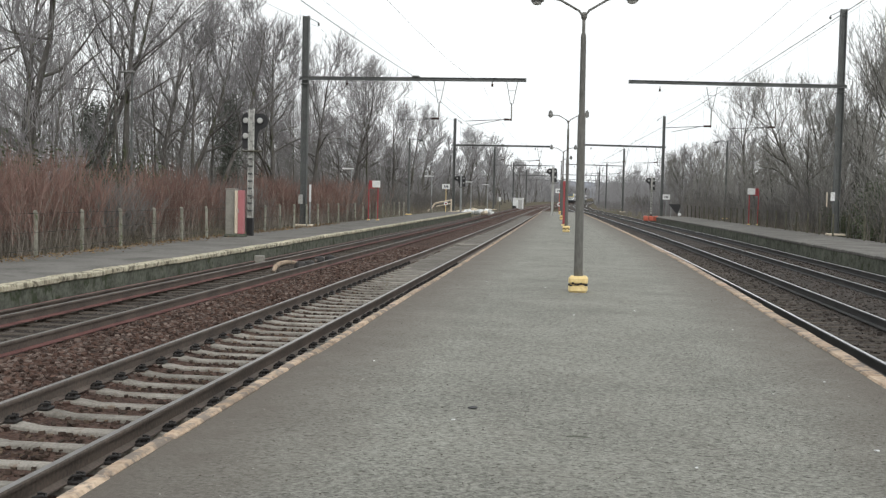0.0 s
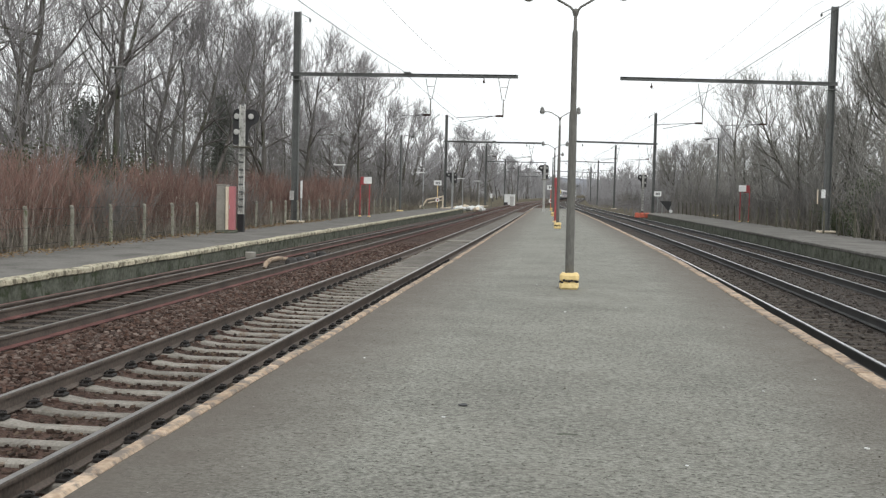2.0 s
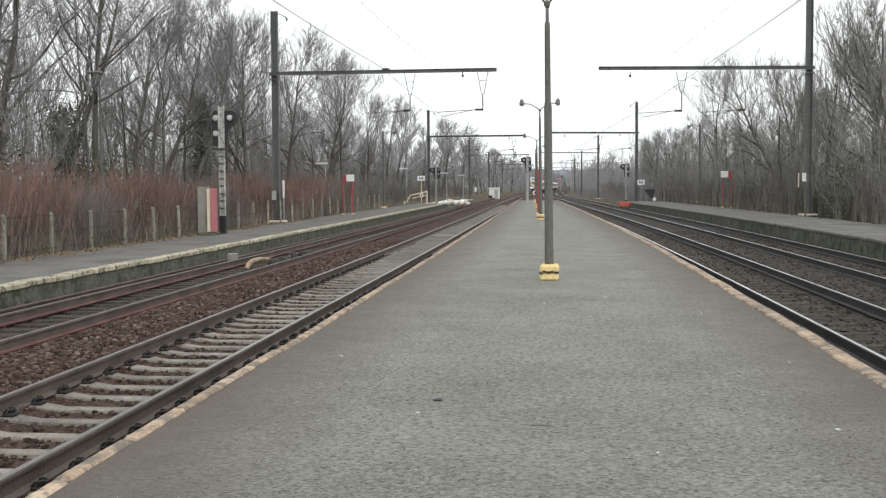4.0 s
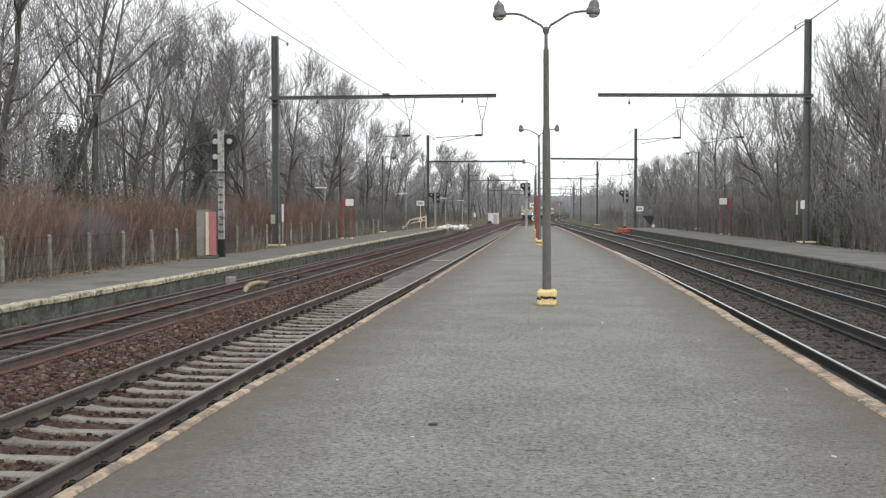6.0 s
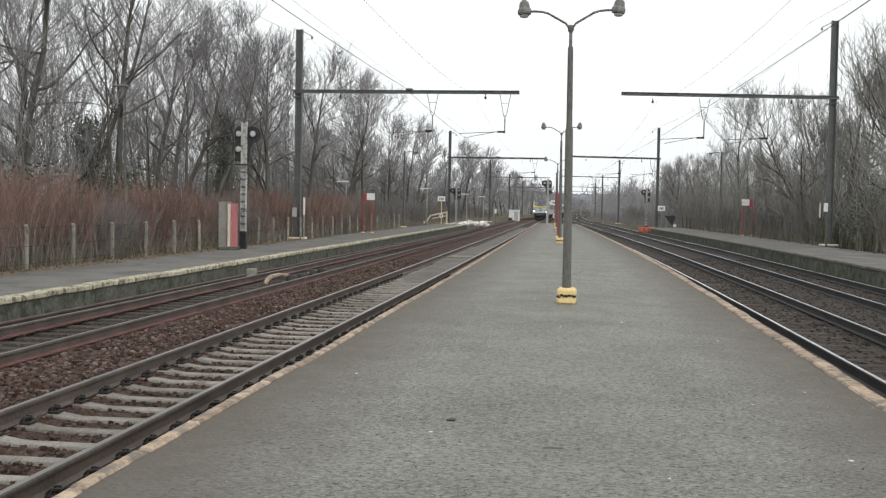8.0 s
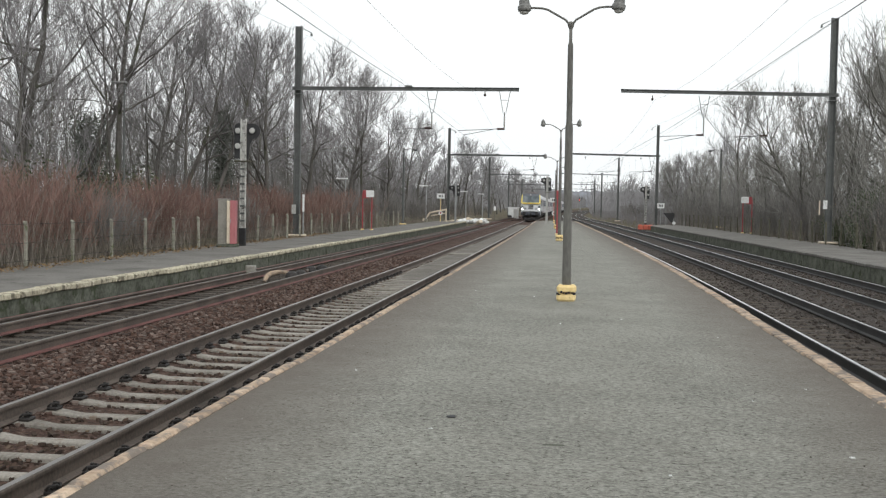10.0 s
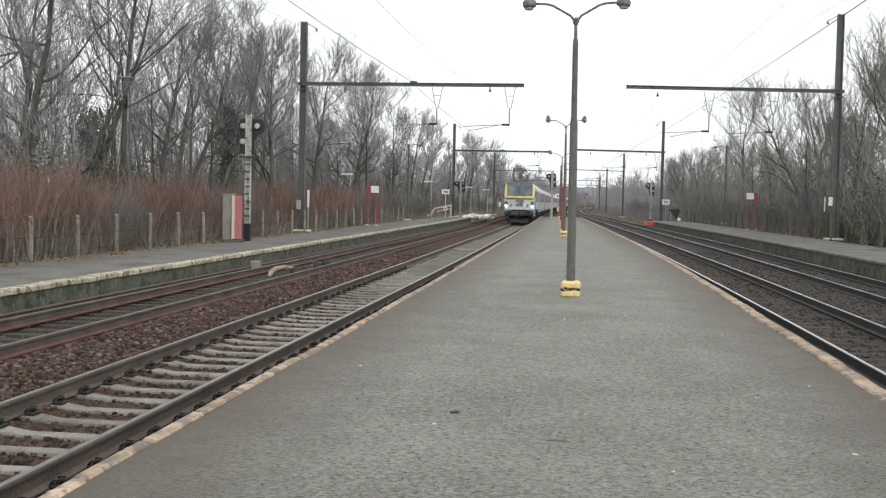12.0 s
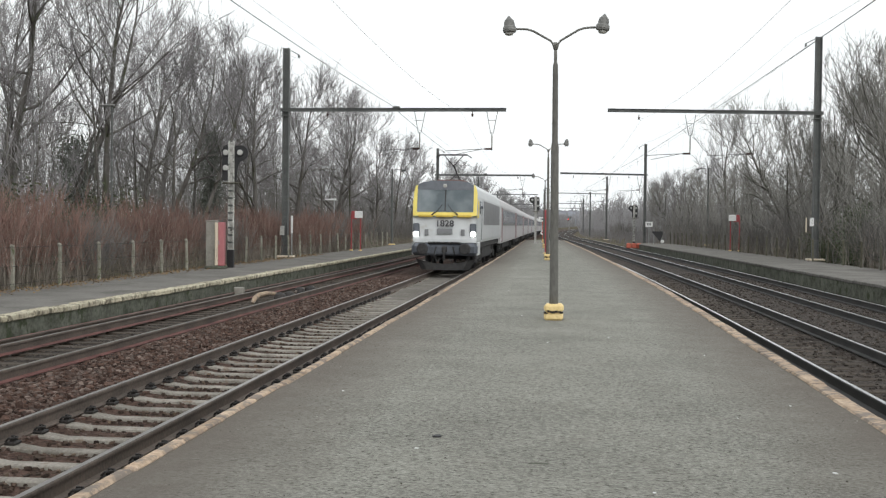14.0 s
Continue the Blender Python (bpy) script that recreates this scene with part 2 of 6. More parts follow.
M = {
    # Asphalt's dark specks: the shade in its pits put into the colour
    "asphalt": dusty(surface("platform_asphalt", (0.048, 0.047, 0.039), (0.4, 0.398, 0.348), 0.86, grain=36, blotch=0.9, bump=0.9, spread=0.12, detail=10.0, third=(0.07, 0.065, 0.054), third_scale=22, third_at=0.6, third_soft=0.025, stretch=(0.8, 1, 1), depth=0.015, coarse=0.8, gloss=0.4), (0.115, 0.097, 0.08)),
    "asphalt_far": surface("old_platform_asphalt", (0.108, 0.103, 0.094), (0.205, 0.197, 0.182), 0.93, grain=30, blotch=0.8, bump=0.5, third=(0.1, 0.095, 0.085), third_scale=1.5),
    "coping": surface("worn_cream_orange_coping", (0.3, 0.22, 0.155), (0.53, 0.415, 0.31), 0.85, grain=25, blotch=3, bump=0.4, third=(0.2, 0.17, 0.145), third_scale=5, third_at=0.52, per_object=0.35),
    "coping_white": surface("worn_white_coping", (0.36, 0.325, 0.235), (0.66, 0.615, 0.48), 0.85, grain=20, blotch=3, bump=0.5, third=(0.17, 0.155, 0.115), third_scale=6, third_at=0.53, per_object=0.3),
    "wall": surface("mossy_platform_wall", (0.06, 0.065, 0.05), (0.17, 0.175, 0.145), 0.9, grain=14, blotch=2, bump=0.5, third=(0.05, 0.06, 0.035), third_scale=3, third_at=0.58),
    "rail_side": surface("rusty_rail_steel", (0.062, 0.05, 0.042), (0.15, 0.118, 0.098), 0.7, 0.15, grain=30, blotch=1.5, bump=0.2),
    # Near-black for web and foot of the right-hand rails
    "rail_dark": surface("dark_rail_steel", (0.018, 0.018, 0.019), (0.05, 0.047, 0.045), 0.65, 0.15, grain=30, blotch=1.5, bump=0.2),
    "rail_dull": surface("rust_filmed_rail_head", (0.1, 0.095, 0.085), (0.21, 0.2, 0.18), 0.55, 0.4, grain=14, blotch=0.8, bump=0.1, stretch=(6, 0.3, 1)),
    "rail_red": surface("red_rusty_rail_steel", (0.09, 0.037, 0.034), (0.2, 0.088, 0.077), 0.75, 0.1, grain=30, blotch=1.5, bump=0.2),
    "rail_bright": surface("mirror_worn_rail_head", (0.6, 0.61, 0.62), (0.78, 0.79, 0.8), 0.28, 0.95, grain=12, blotch=0.6, bump=0.02, stretch=(6, 0.3, 1)),
    "rail_top": surface("polished_rail_head", (0.2, 0.19, 0.18), (0.34, 0.33, 0.32), 0.38, 0.8, grain=12, blotch=0.6, bump=0.05, stretch=(6, 0.3, 1)),
    "sleeper": surface("weathered_concrete", (0.16, 0.148, 0.128), (0.32, 0.3, 0.267), 0.9, grain=35, blotch=4, bump=0.4, third=(0.17, 0.13, 0.1), third_scale=6, third_at=0.62, per_object=0.35),
    "sleeper_wood": surface("old_oak_sleeper", (0.04, 0.033, 0.027), (0.1, 0.085, 0.07), 0.92, grain=40, blotch=4, bump=0.5, per_object=0.4, stretch=(0.3, 3, 1)),
    "clip": surface("oily_black_fastener", (0.012, 0.011, 0.011), (0.04, 0.035, 0.032), 0.6, 0.3, grain=40, bump=0.2),
    "ballast": surface("brown_ballast", (0.025, 0.016, 0.013), (0.12, 0.076, 0.06), 0.95, grain=22, blotch=1.2, bump=1.0, spread=0.3, third=(0.2, 0.17, 0.15), third_scale=16, third_at=0.64, depth=0.05),
    "ballast_dark": surface("dark_ballast", (0.022, 0.019, 0.017), (0.1, 0.086, 0.076), 0.95, grain=22, blotch=1.2, bump=1.0, spread=0.3, third=(0.17, 0.16, 0.15), third_scale=18, third_at=0.66, depth=0.05),
    "ballast_black": surface("black_brown_ballast", (0.012, 0.01, 0.009), (0.06, 0.05, 0.043), 0.95, grain=22, blotch=1.5, bump=1.0, spread=0.3, depth=0.04),
    "ballast_grey": surface("silted_grey_ballast", (0.1, 0.092, 0.08), (0.22, 0.205, 0.185), 0.95, grain=20, blotch=1.0, bump=0.8, third=(0.14, 0.122, 0.102), third_scale=9, third_at=0.6, depth=0.03),
    "stones": island_surface("broken_stone", [(0.028, 0.018, 0.014), (0.074, 0.047, 0.038), (0.112, 0.069, 0.054), (0.054, 0.041, 0.036), (0.18, 0.14, 0.12), (0.085, 0.053, 0.043)]),
    # Crib stones in a darker run of the ballast-stone colours
    "stones_crib": island_surface("dark_crib_stone", [(0.025, 0.018, 0.015), (0.06, 0.043, 0.034), (0.09, 0.062, 0.048), (0.045, 0.036, 0.03), (0.15, 0.11, 0.08)]),
    "stones_dark": island_surface("dark_broken_stone", [(0.04, 0.034, 0.03), (0.06, 0.05, 0.044), (0.088, 0.074, 0.064), (0.05, 0.044, 0.04), (0.14, 0.125, 0.112)]),
    "grit": island_surface("asphalt_grit", [(0.06, 0.055, 0.047), (0.1, 0.092, 0.078), (0.08, 0.07, 0.06), (0.42, 0.41, 0.37), (0.07, 0.055, 0.04)]),
    "earth": surface("leaf_strewn_earth", (0.055, 0.047, 0.034), (0.15, 0.125, 0.088), 0.97, grain=8, blotch=0.5, bump=0.9, third=(0.085, 0.085, 0.045), third_scale=0.7, third_at=0.57, depth=0.05),
    "steel": surface("dark_grey_green_steel", (0.075, 0.08, 0.078), (0.15, 0.156, 0.152), 0.75, 0.1, grain=18, blotch=1.2, bump=0.2, third=(0.11, 0.075, 0.055), third_scale=3, third_at=0.68),
    "steel_light": surface("galvanised_steel", (0.28, 0.29, 0.29), (0.45, 0.46, 0.46), 0.5, 0.6, grain=20, blotch=2, bump=0.1),
    "wire": surface("weathered_copper_wire", (0.03, 0.032, 0.03), (0.06, 0.06, 0.055), 0.6, 0.5, bump=0),
    "ceramic": surface("brown_glazed_insulator", (0.03, 0.016, 0.012), (0.06, 0.03, 0.022), 0.25, bump=0),
    "lamp_pole": surface("grey_painted_concrete_pole", (0.09, 0.088, 0.08), (0.17, 0.165, 0.15), 0.8, grain=30, blotch=1.5, bump=0.25, stretch=(1, 1, 0.25), third=(0.06, 0.06, 0.05), third_scale=4, third_at=0.62),
    "yellow": surface("chipped_yellow_paint", (0.68, 0.51, 0.22), (0.84, 0.66, 0.34), 0.7, grain=20, blotch=4, bump=0.2, third=(0.16, 0.12, 0.07), third_scale=6, third_at=0.66),
    "shade": surface("grey_enamel_shade", (0.11, 0.11, 0.105), (0.2, 0.2, 0.19), 0.5, grain=15, blotch=5, bump=0.1),
    "fence": surface("lichened_concrete_post", (0.17, 0.165, 0.13), (0.36, 0.35, 0.3), 0.92, grain=30, blotch=4, bump=0.4, third=(0.13, 0.14, 0.08), third_scale=6, third_at=0.6, per_object=0.4),
    # Darker version of the fence-post concrete
    "fence_dark": surface("dark_concrete_post", (0.07, 0.068, 0.05), (0.15, 0.145, 0.11), 0.92, grain=30, blotch=4, bump=0.4, per_object=0.4),
    "mast_white": surface("patchy_white_mast", (0.28, 0.28, 0.26), (0.62, 0.62, 0.59), 0.75, grain=12, blotch=5, bump=0.15, third=(0.11, 0.105, 0.095), third_scale=6, third_at=0.58),
    "bark": surface("grey_brown_bark", (0.07, 0.065, 0.06), (0.17, 0.16, 0.148), 0.95, grain=9, blotch=0.8, bump=0.6, stretch=(2, 2, 0.5), third=(0.085, 0.09, 0.06), third_scale=1.1, third_at=0.58, per_object=0.45),
    "twig": surface("grey_brown_twigs", (0.16, 0.153, 0.154), (0.29, 0.28, 0.282), 0.95, grain=3, blotch=0.4, bump=0, per_object=0.45),
    "twig_dark": surface("dark_brown_undergrowth", (0.115, 0.11, 0.106), (0.225, 0.216, 0.206), 0.95, grain=3, blotch=0.4, bump=0, per_object=0.2),
    "ivy": island_surface("dark_ivy_leaves", [(0.085, 0.1, 0.082), (0.125, 0.138, 0.115), (0.16, 0.168, 0.148)]),
    # Olive twigs beyond the hedge, with haze mixed into the tone
    "twig_olive": surface("hazed_olive_twigs", (0.15, 0.146, 0.134), (0.285, 0.278, 0.257), 0.95, grain=3, blotch=0.4, bump=0, per_object=0.3),
    # Far twigs: haze put into a paler colour; the pale lone tree shares it
    "twig_hazed": surface("pale_hazed_twigs", (0.215, 0.211, 0.215), (0.325, 0.32, 0.325), 0.95, grain=3, blotch=0.4, bump=0, per_object=0.3),
    # Ridge colour lifted to pale blue-grey in place of haze
    "distance": surface("haze_coloured_ridge", (0.17, 0.18, 0.2), (0.27, 0.28, 0.31), 1.0, grain=0.2, blotch=0.03, bump=0),
    "twig_red": surface("red_brown_shoots", (0.145, 0.088, 0.074), (0.26, 0.17, 0.144), 0.9, grain=3, blotch=0.6, bump=0, per_object=0.4),
    "stem": surface("grey_shrub_stems", (0.125, 0.11, 0.095), (0.3, 0.268, 0.23), 0.95, grain=4, blotch=0.6, bump=0, per_object=0.4),
    "leaf_green": island_surface("evergreen_leaves", [(0.05, 0.068, 0.038), (0.08, 0.102, 0.058), (0.115, 0.13, 0.08), (0.09, 0.095, 0.065)]),
    "leaf_dry": island_surface("dry_leaves", [(0.2, 0.13, 0.06), (0.3, 0.2, 0.09), (0.12, 0.08, 0.045), (0.26, 0.17, 0.1)]),
    "red": surface("faded_red_paint", (0.26, 0.04, 0.045), (0.38, 0.07, 0.075), 0.55, grain=20, blotch=3, bump=0.1),
    "red_pale": surface("faded_pink_red_door", (0.34, 0.12, 0.13), (0.45, 0.17, 0.18), 0.7, grain=20, blotch=3, bump=0.1),
    "orange": surface("orange_red_plastic", (0.42, 0.09, 0.055), (0.52, 0.13, 0.08), 0.5, grain=20, blotch=3, bump=0.05),
    "white": surface("dirty_white_paint", (0.62, 0.63, 0.62), (0.8, 0.81, 0.8), 0.6, grain=15, blotch=3, bump=0.05, third=(0.4, 0.39, 0.36), third_scale=5, third_at=0.68),
    "black": surface("matt_black_paint", (0.012, 0.012, 0.013), (0.03, 0.03, 0.032), 0.6, grain=20, blotch=3, bump=0.05),
    "cabinet": surface("grey_brown_metal_cabinet", (0.2, 0.19, 0.165), (0.29, 0.275, 0.245), 0.7, grain=15, blotch=2, bump=0.1),
    "cream": surface("cream_painted_edge", (0.55, 0.47, 0.36), (0.66, 0.58, 0.46), 0.7, grain=15, blotch=2, bump=0.1),
    "lens": surface("grey_signal_lens", (0.35, 0.35, 0.33), (0.5, 0.5, 0.48), 0.25, grain=15, bump=0),
    "bars": surface("dark_lettering", (0.05, 0.05, 0.055), (0.09, 0.09, 0.1), 0.6, grain=15, bump=0),
    "train_grey": surface("light_grey_train_paint", (0.5, 0.52, 0.53), (0.58, 0.6, 0.61), 0.4, grain=4, blotch=0.6, bump=0.02, third=(0.42, 0.42, 0.4), third_scale=1.5, third_at=0.66),
    "train_side": surface("silver_grey_train_side", (0.46, 0.45, 0.46), (0.55, 0.54, 0.55), 0.4, 0.1, grain=4, blotch=0.6, bump=0.02),
    "train_dark": surface("dark_grey_train_paint", (0.075, 0.085, 0.1), (0.12, 0.13, 0.15), 0.4, grain=6, blotch=1, bump=0.02),
    "train_band": surface("mid_grey_side_band", (0.16, 0.165, 0.17), (0.22, 0.225, 0.235), 0.4, grain=6, blotch=1, bump=0.02),
    "train_roof": surface("pale_grey_roof", (0.56, 0.53, 0.54), (0.68, 0.65, 0.66), 0.55, grain=4, blotch=0.5, bump=0.05),
    "train_yellow": surface("yellow_train_front", (0.74, 0.6, 0.13), (0.82, 0.68, 0.18), 0.4, grain=6, blotch=1, bump=0.02),
    # Blotchy blue-grey base imitates sky reflected in the glass
    "windscreen": surface("sky_tinted_windscreen_glass", (0.085, 0.108, 0.12), (0.19, 0.22, 0.235), 0.12, grain=2.2, blotch=0.9, bump=0, spread=0.6),
    # Darker copy of the frame yellow, shade put into the paint
    "train_ochre": surface("shaded_ochre_paint", (0.56, 0.4, 0.06), (0.66, 0.48, 0.09), 0.45, grain=6, blotch=1, bump=0.02),
    "roof_brown": surface("brake_dust_brown_roof_gear", (0.1, 0.055, 0.05), (0.19, 0.11, 0.1), 0.8, grain=6, blotch=1, bump=0.1),
    "under": surface("dirty_black_underframe", (0.02, 0.02, 0.022), (0.06, 0.058, 0.056), 0.8, 0.1, grain=10, blotch=1.5, bump=0.3),
    "under_grey": surface("dark_blue_grey_skirt", (0.06, 0.07, 0.085), (0.11, 0.12, 0.14), 0.6, grain=8, blotch=1.5, bump=0.1),
    "coach_door": surface("dull_red_coach_door", (0.24, 0.15, 0.155), (0.31, 0.2, 0.205), 0.5, grain=6, bump=0.02),
    "headlight": glowing("headlight_glow", (1.0, 0.98, 0.95), 6.0),
    "red_light": glowing("far_red_light_glow", (1.0, 0.05, 0.04), 6.0),
}
gl = bpy.data.materials.new("dark_window_glass")
gl.use_nodes = True
gb = gl.node_tree.nodes["Principled BSDF"]
gb.inputs["Base Color"].default_value = (0.13, 0.16, 0.18, 1)
gb.inputs["Roughness"].default_value = 0.12
gb.inputs["Specular IOR Level"].default_value = 0.9
M["glass"] = gl


# ---- mesh building ----
class Build:
    """Collects vertices and faces of one mesh."""

    def __init__(self):
        self.v, self.f, self.m = [], [], []

    def quad_strip(self, rings, closed=True, caps=True, mat=0):
        base = len(self.v)
        k = len(rings[0])
        for r in rings:
            self.v.extend(r)
        n = k if closed else k - 1
        for i in range(len(rings) - 1):
            a, b = base + i * k, base + (i + 1) * k
            for j in range(n):
                j2 = (j + 1) % k
                self.f.append((a + j, a + j2, b + j2, b + j))
                self.m.append(mat)
        if caps and closed and k > 2:
            self.f.append(tuple(base + j for j in range(k))[::-1])
            self.f.append(tuple(base + (len(rings) - 1) * k + j for j in range(k)))
            self.m.extend((mat, mat))

    def box(self, c, s, ch=0.006, turn=None, mat=0):
        """A box with chamfered edges; c its middle, s its sizes."""
        hx, hy, hz = (x / 2 for x in s)
        ch = min(ch, hx * 0.8, hy * 0.8, hz * 0.8)
        base, idx = len(self.v), {}
        for sx in (-1, 1):
            for sy in (-1, 1):
                for sz in (-1, 1):
                    for ax in range(3):
                        p = [hx - ch, hy - ch, hz - ch]
                        p[ax] += ch
                        p = Vector((p[0] * sx, p[1] * sy, p[2] * sz))
                        if turn is not None:
                            p = turn @ p
                        idx[sx, sy, sz, ax] = len(self.v)
                        self.v.append((p.x + c[0], p.y + c[1], p.z + c[2]))

        def add(face, normal):
            a, b, d = (Vector(self.v[face[i]]) for i in (0, 1, 2))
            nn = turn @ Vector(normal) if turn is not None else Vector(normal)
            self.f.append(tuple(face) if (b - a).cross(d - a).dot(nn) > 0 else tuple(face[::-1]))
            self.m.append(mat)
        for ax in range(3):
            o1, o2 = (ax + 1) % 3, (ax + 2) % 3
            for s_ in (-1, 1):
                face = []
                for a, b in ((-1, -1), (1, -1), (1, 1), (-1, 1)):
                    sg = [0, 0, 0]
                    sg[ax], sg[o1], sg[o2] = s_, a, b
                    face.append(idx[(*sg, ax)])
                nrm = [0, 0, 0]
                nrm[ax] = s_
                add(face, nrm)
            for a in (-1, 1):
                for b in (-1, 1):
                    sg1, sg2 = [0, 0, 0], [0, 0, 0]
                    sg1[ax], sg1[o1], sg1[o2] = -1, a, b
                    sg2[ax], sg2[o1], sg2[o2] = 1, a, b
                    nrm = [0, 0, 0]
                    nrm[o1], nrm[o2] = a, b
                    add([idx[(*sg1, o1)], idx[(*sg2, o1)], idx[(*sg2, o2)], idx[(*sg1, o2)]], nrm)
        for sx in (-1, 1):
            for sy in (-1, 1):
                for sz in (-1, 1):
                    add([idx[sx, sy, sz, 0], idx[sx, sy, sz, 1], idx[sx, sy, sz, 2]], (sx, sy, sz))
        return self

    def tube(self, pts, radii, sides=6, caps=True, mat=0):
        """A tapered tube along points."""
        rings = []
        n = len(pts)
        for i in range(n):
            p = pts[i]
            a, b = pts[max(i - 1, 0)], pts[min(i + 1, n - 1)]
            dx, dy, dz = b[0] - a[0], b[1] - a[1], b[2] - a[2]
            d = math.sqrt(dx * dx + dy * dy + dz * dz) or 1.0
            dx, dy, dz = dx / d, dy / d, dz / d
            if abs(dz) < 0.9:
                ux, uy, uz = -dy, dx, 0.0
            else:
                ux, uy, uz = 0.0, -dz, dy
            q = math.sqrt(ux * ux + uy * uy + uz * uz) or 1.0
            ux, uy, uz = ux / q, uy / q, uz / q
            wx, wy, wz = dy * uz - dz * uy, dz * ux - dx * uz, dx * uy - dy * ux
            r = radii[i] if hasattr(radii, "__len__") else radii
            ring = []
            for k in range(sides):
                c, s = math.cos(2 * math.pi * k / sides) * r, math.sin(2 * math.pi * k / sides) * r
                ring.append((p[0] + ux * c + wx * s, p[1] + uy * c + wy * s, p[2] + uz * c + wz * s))
            rings.append(ring)
        self.quad_strip(rings, True, caps, mat)
        return self

    def lathe(self, c, profile, sides=16, axis="z", mat=0):
        """Rings of (radius, height) about an axis through c."""
        rings = []
        for r, h in profile:
            ring = []
            for k in range(sides):
                a = 2 * math.pi * k / sides
                p = (r * math.cos(a), r * math.sin(a), h)
                if axis == "y":
                    p = (p[0], p[2], -p[1])
                elif axis == "x":
                    p = (p[2], p[0], p[1])
                ring.append((c[0] + p[0], c[1] + p[1], c[2] + p[2]))
            rings.append(ring)
        self.quad_strip(rings, True, True, mat)
        return self

    def plate(self, outline, y0, y1, mat=0):
        """An outline of (x, z) given thickness from y0 to y1."""
        self.quad_strip([[(x, y0, z) for x, z in outline], [(x, y1, z) for x, z in outline]], True, True, mat)
        return self

    def mesh(self, name, *mats, smooth=False):
        me = bpy.data.meshes.new(name)
        me.from_pydata(self.v, [], self.f)
        for m in mats:
            me.materials.append(m)
        if len(mats) > 1:
            me.polygons.foreach_set("material_index", self.m)
        if smooth:
            me.polygons.foreach_set("use_smooth", [True] * len(me.polygons))
        me.update()
        return me


def fixed(me):
    """Turns the faces of a small closed mesh outwards."""
    bm = bmesh.new()
    bm.from_mesh(me)
    bmesh.ops.recalc_face_normals(bm, faces=bm.faces)
    bm.to_mesh(me)
    bm.free()
    return me


def part(name, build, mat, parent, label="", m=None, smooth=False, fix=True):
    me = build if isinstance(build, bpy.types.Mesh) else build.mesh(name, *(mat if isinstance(mat, tuple) else (mat,)), smooth=smooth)
    if fix and not isinstance(build, bpy.types.Mesh):
        fixed(me)
    ob = new(name, me)
    ob.parent = parent
    if m is not None:
        ob.matrix_basis = m
    return tagged(ob, label)


def thing(name, label, category, m=None, group="", kind=""):
    ob = new(name)
    if m is not None:
        ob.matrix_basis = m
    return tagged(ob, label, category, group, kind)


# ---- the line of the tracks ----
def knots(pairs):
    ys, xs = [p[0] for p in pairs], [p[1] for p in pairs]
    fine = np.arange(-120, 1000, 4.0)
    raw = np.interp(fine, ys, xs)
    kern = np.hanning(13)
    kern /= kern.sum()
    pad = np.concatenate([raw[:1].repeat(6), raw, raw[-1] + (raw[-1] - raw[-2]) * np.arange(1, 7)])
    sm = np.convolve(pad, kern, "valid")
    return lambda y: float(np.interp(y, fine, sm))


line_l1 = knots([(-120, -4.6), (35, -4.6), (85, -4.9), (112, -5.2), (140, -5.45), (180, -5.75), (220, -5.8), (250, -5.6), (275, -5.2), (340, -3.9), (423, -1.8), (520, 0.5), (600, 3.0), (700, 7.0), (1000, 30.0)])
line_r1 = knots([(-120, 4.6), (16, 4.58), (26, 4.51), (36, 4.4), (51, 4.15), (75, 3.5), (90, 3.0), (146, 1.2), (190, -0.3), (255, -1.2), (330, -0.3), (423, 2.0), (520, 4.3), (600, 6.8), (700, 10.8), (1000, 33.8)])


def line_l2(y):
    return line_l1(y) - 3.5


def line_r2(y):
    return line_r1(y) + 3.08


def hedge_line(y):
    """The outer wire's line, from which the fence and hedge are set out."""
    return line_r1(y) + 3.4


def rise(y):
    """The island platform climbs a little towards its far end, shaped to fit the camera's view."""
    return 0.32 + 0.0025 * max(0.0, y - 15)


CW_L, CW_R = 0.105, 0.18
edge_l, edge_r = (lambda y: line_l1(y) + 1.70), (lambda y: line_r1(y) - float(np.interp(y, [0, 12, 28, 60], [1.66, 1.64, 1.56, 1.7])))
edge_l2, edge_r2 = (lambda y: line_l2(y) - 1.46 - 0.006 * max(0.0, y - 25)), (lambda y: line_r2(y) + 1.42)
RIGHT_Z = 0.45
LEFT_Z = 0.32
YS_NEAR = [y * 1.0 for y in range(-30, 120)]
YS_ALL = [y * 2.0 for y in range(-20, 60)] + [120 + 5.0 * i for i in range(0, 137)]


# ---- ground, ballast, tracks ----
def sheet(name, rows, mat, label, category, kind="structure", smooth=True):
    b = Build()
    b.quad_strip(rows, closed=False)
    me = b.mesh(name, mat, smooth=smooth)
    bm = bmesh.new()
    bm.from_mesh(me)
    if bm.faces and sum(f.normal.z for f in bm.faces) < 0:
        bmesh.ops.reverse_faces(bm, faces=bm.faces)
    bm.to_mesh(me)
    bm.free()
    return tagged(new(name, me), label, category, kind=kind)


def ground_height(x, y):
    l, r = line_l2(y), line_r2(y)
    if l - 2.6 < x < r + 2.6:
        return -0.5
    d = (l - 2.6 - x) if x < l else (x - r - 2.6)
    h = -0.5 + min(d / 1.5, 1.0) * 0.68
    if d > 6:
        h += 0.5 * noise.noise(Vector((x * 0.05, y * 0.05, 0))) + min((d - 6) * 0.02, 2.0)
    if y > 500:
        h += (y - 500) * 0.004
    return h


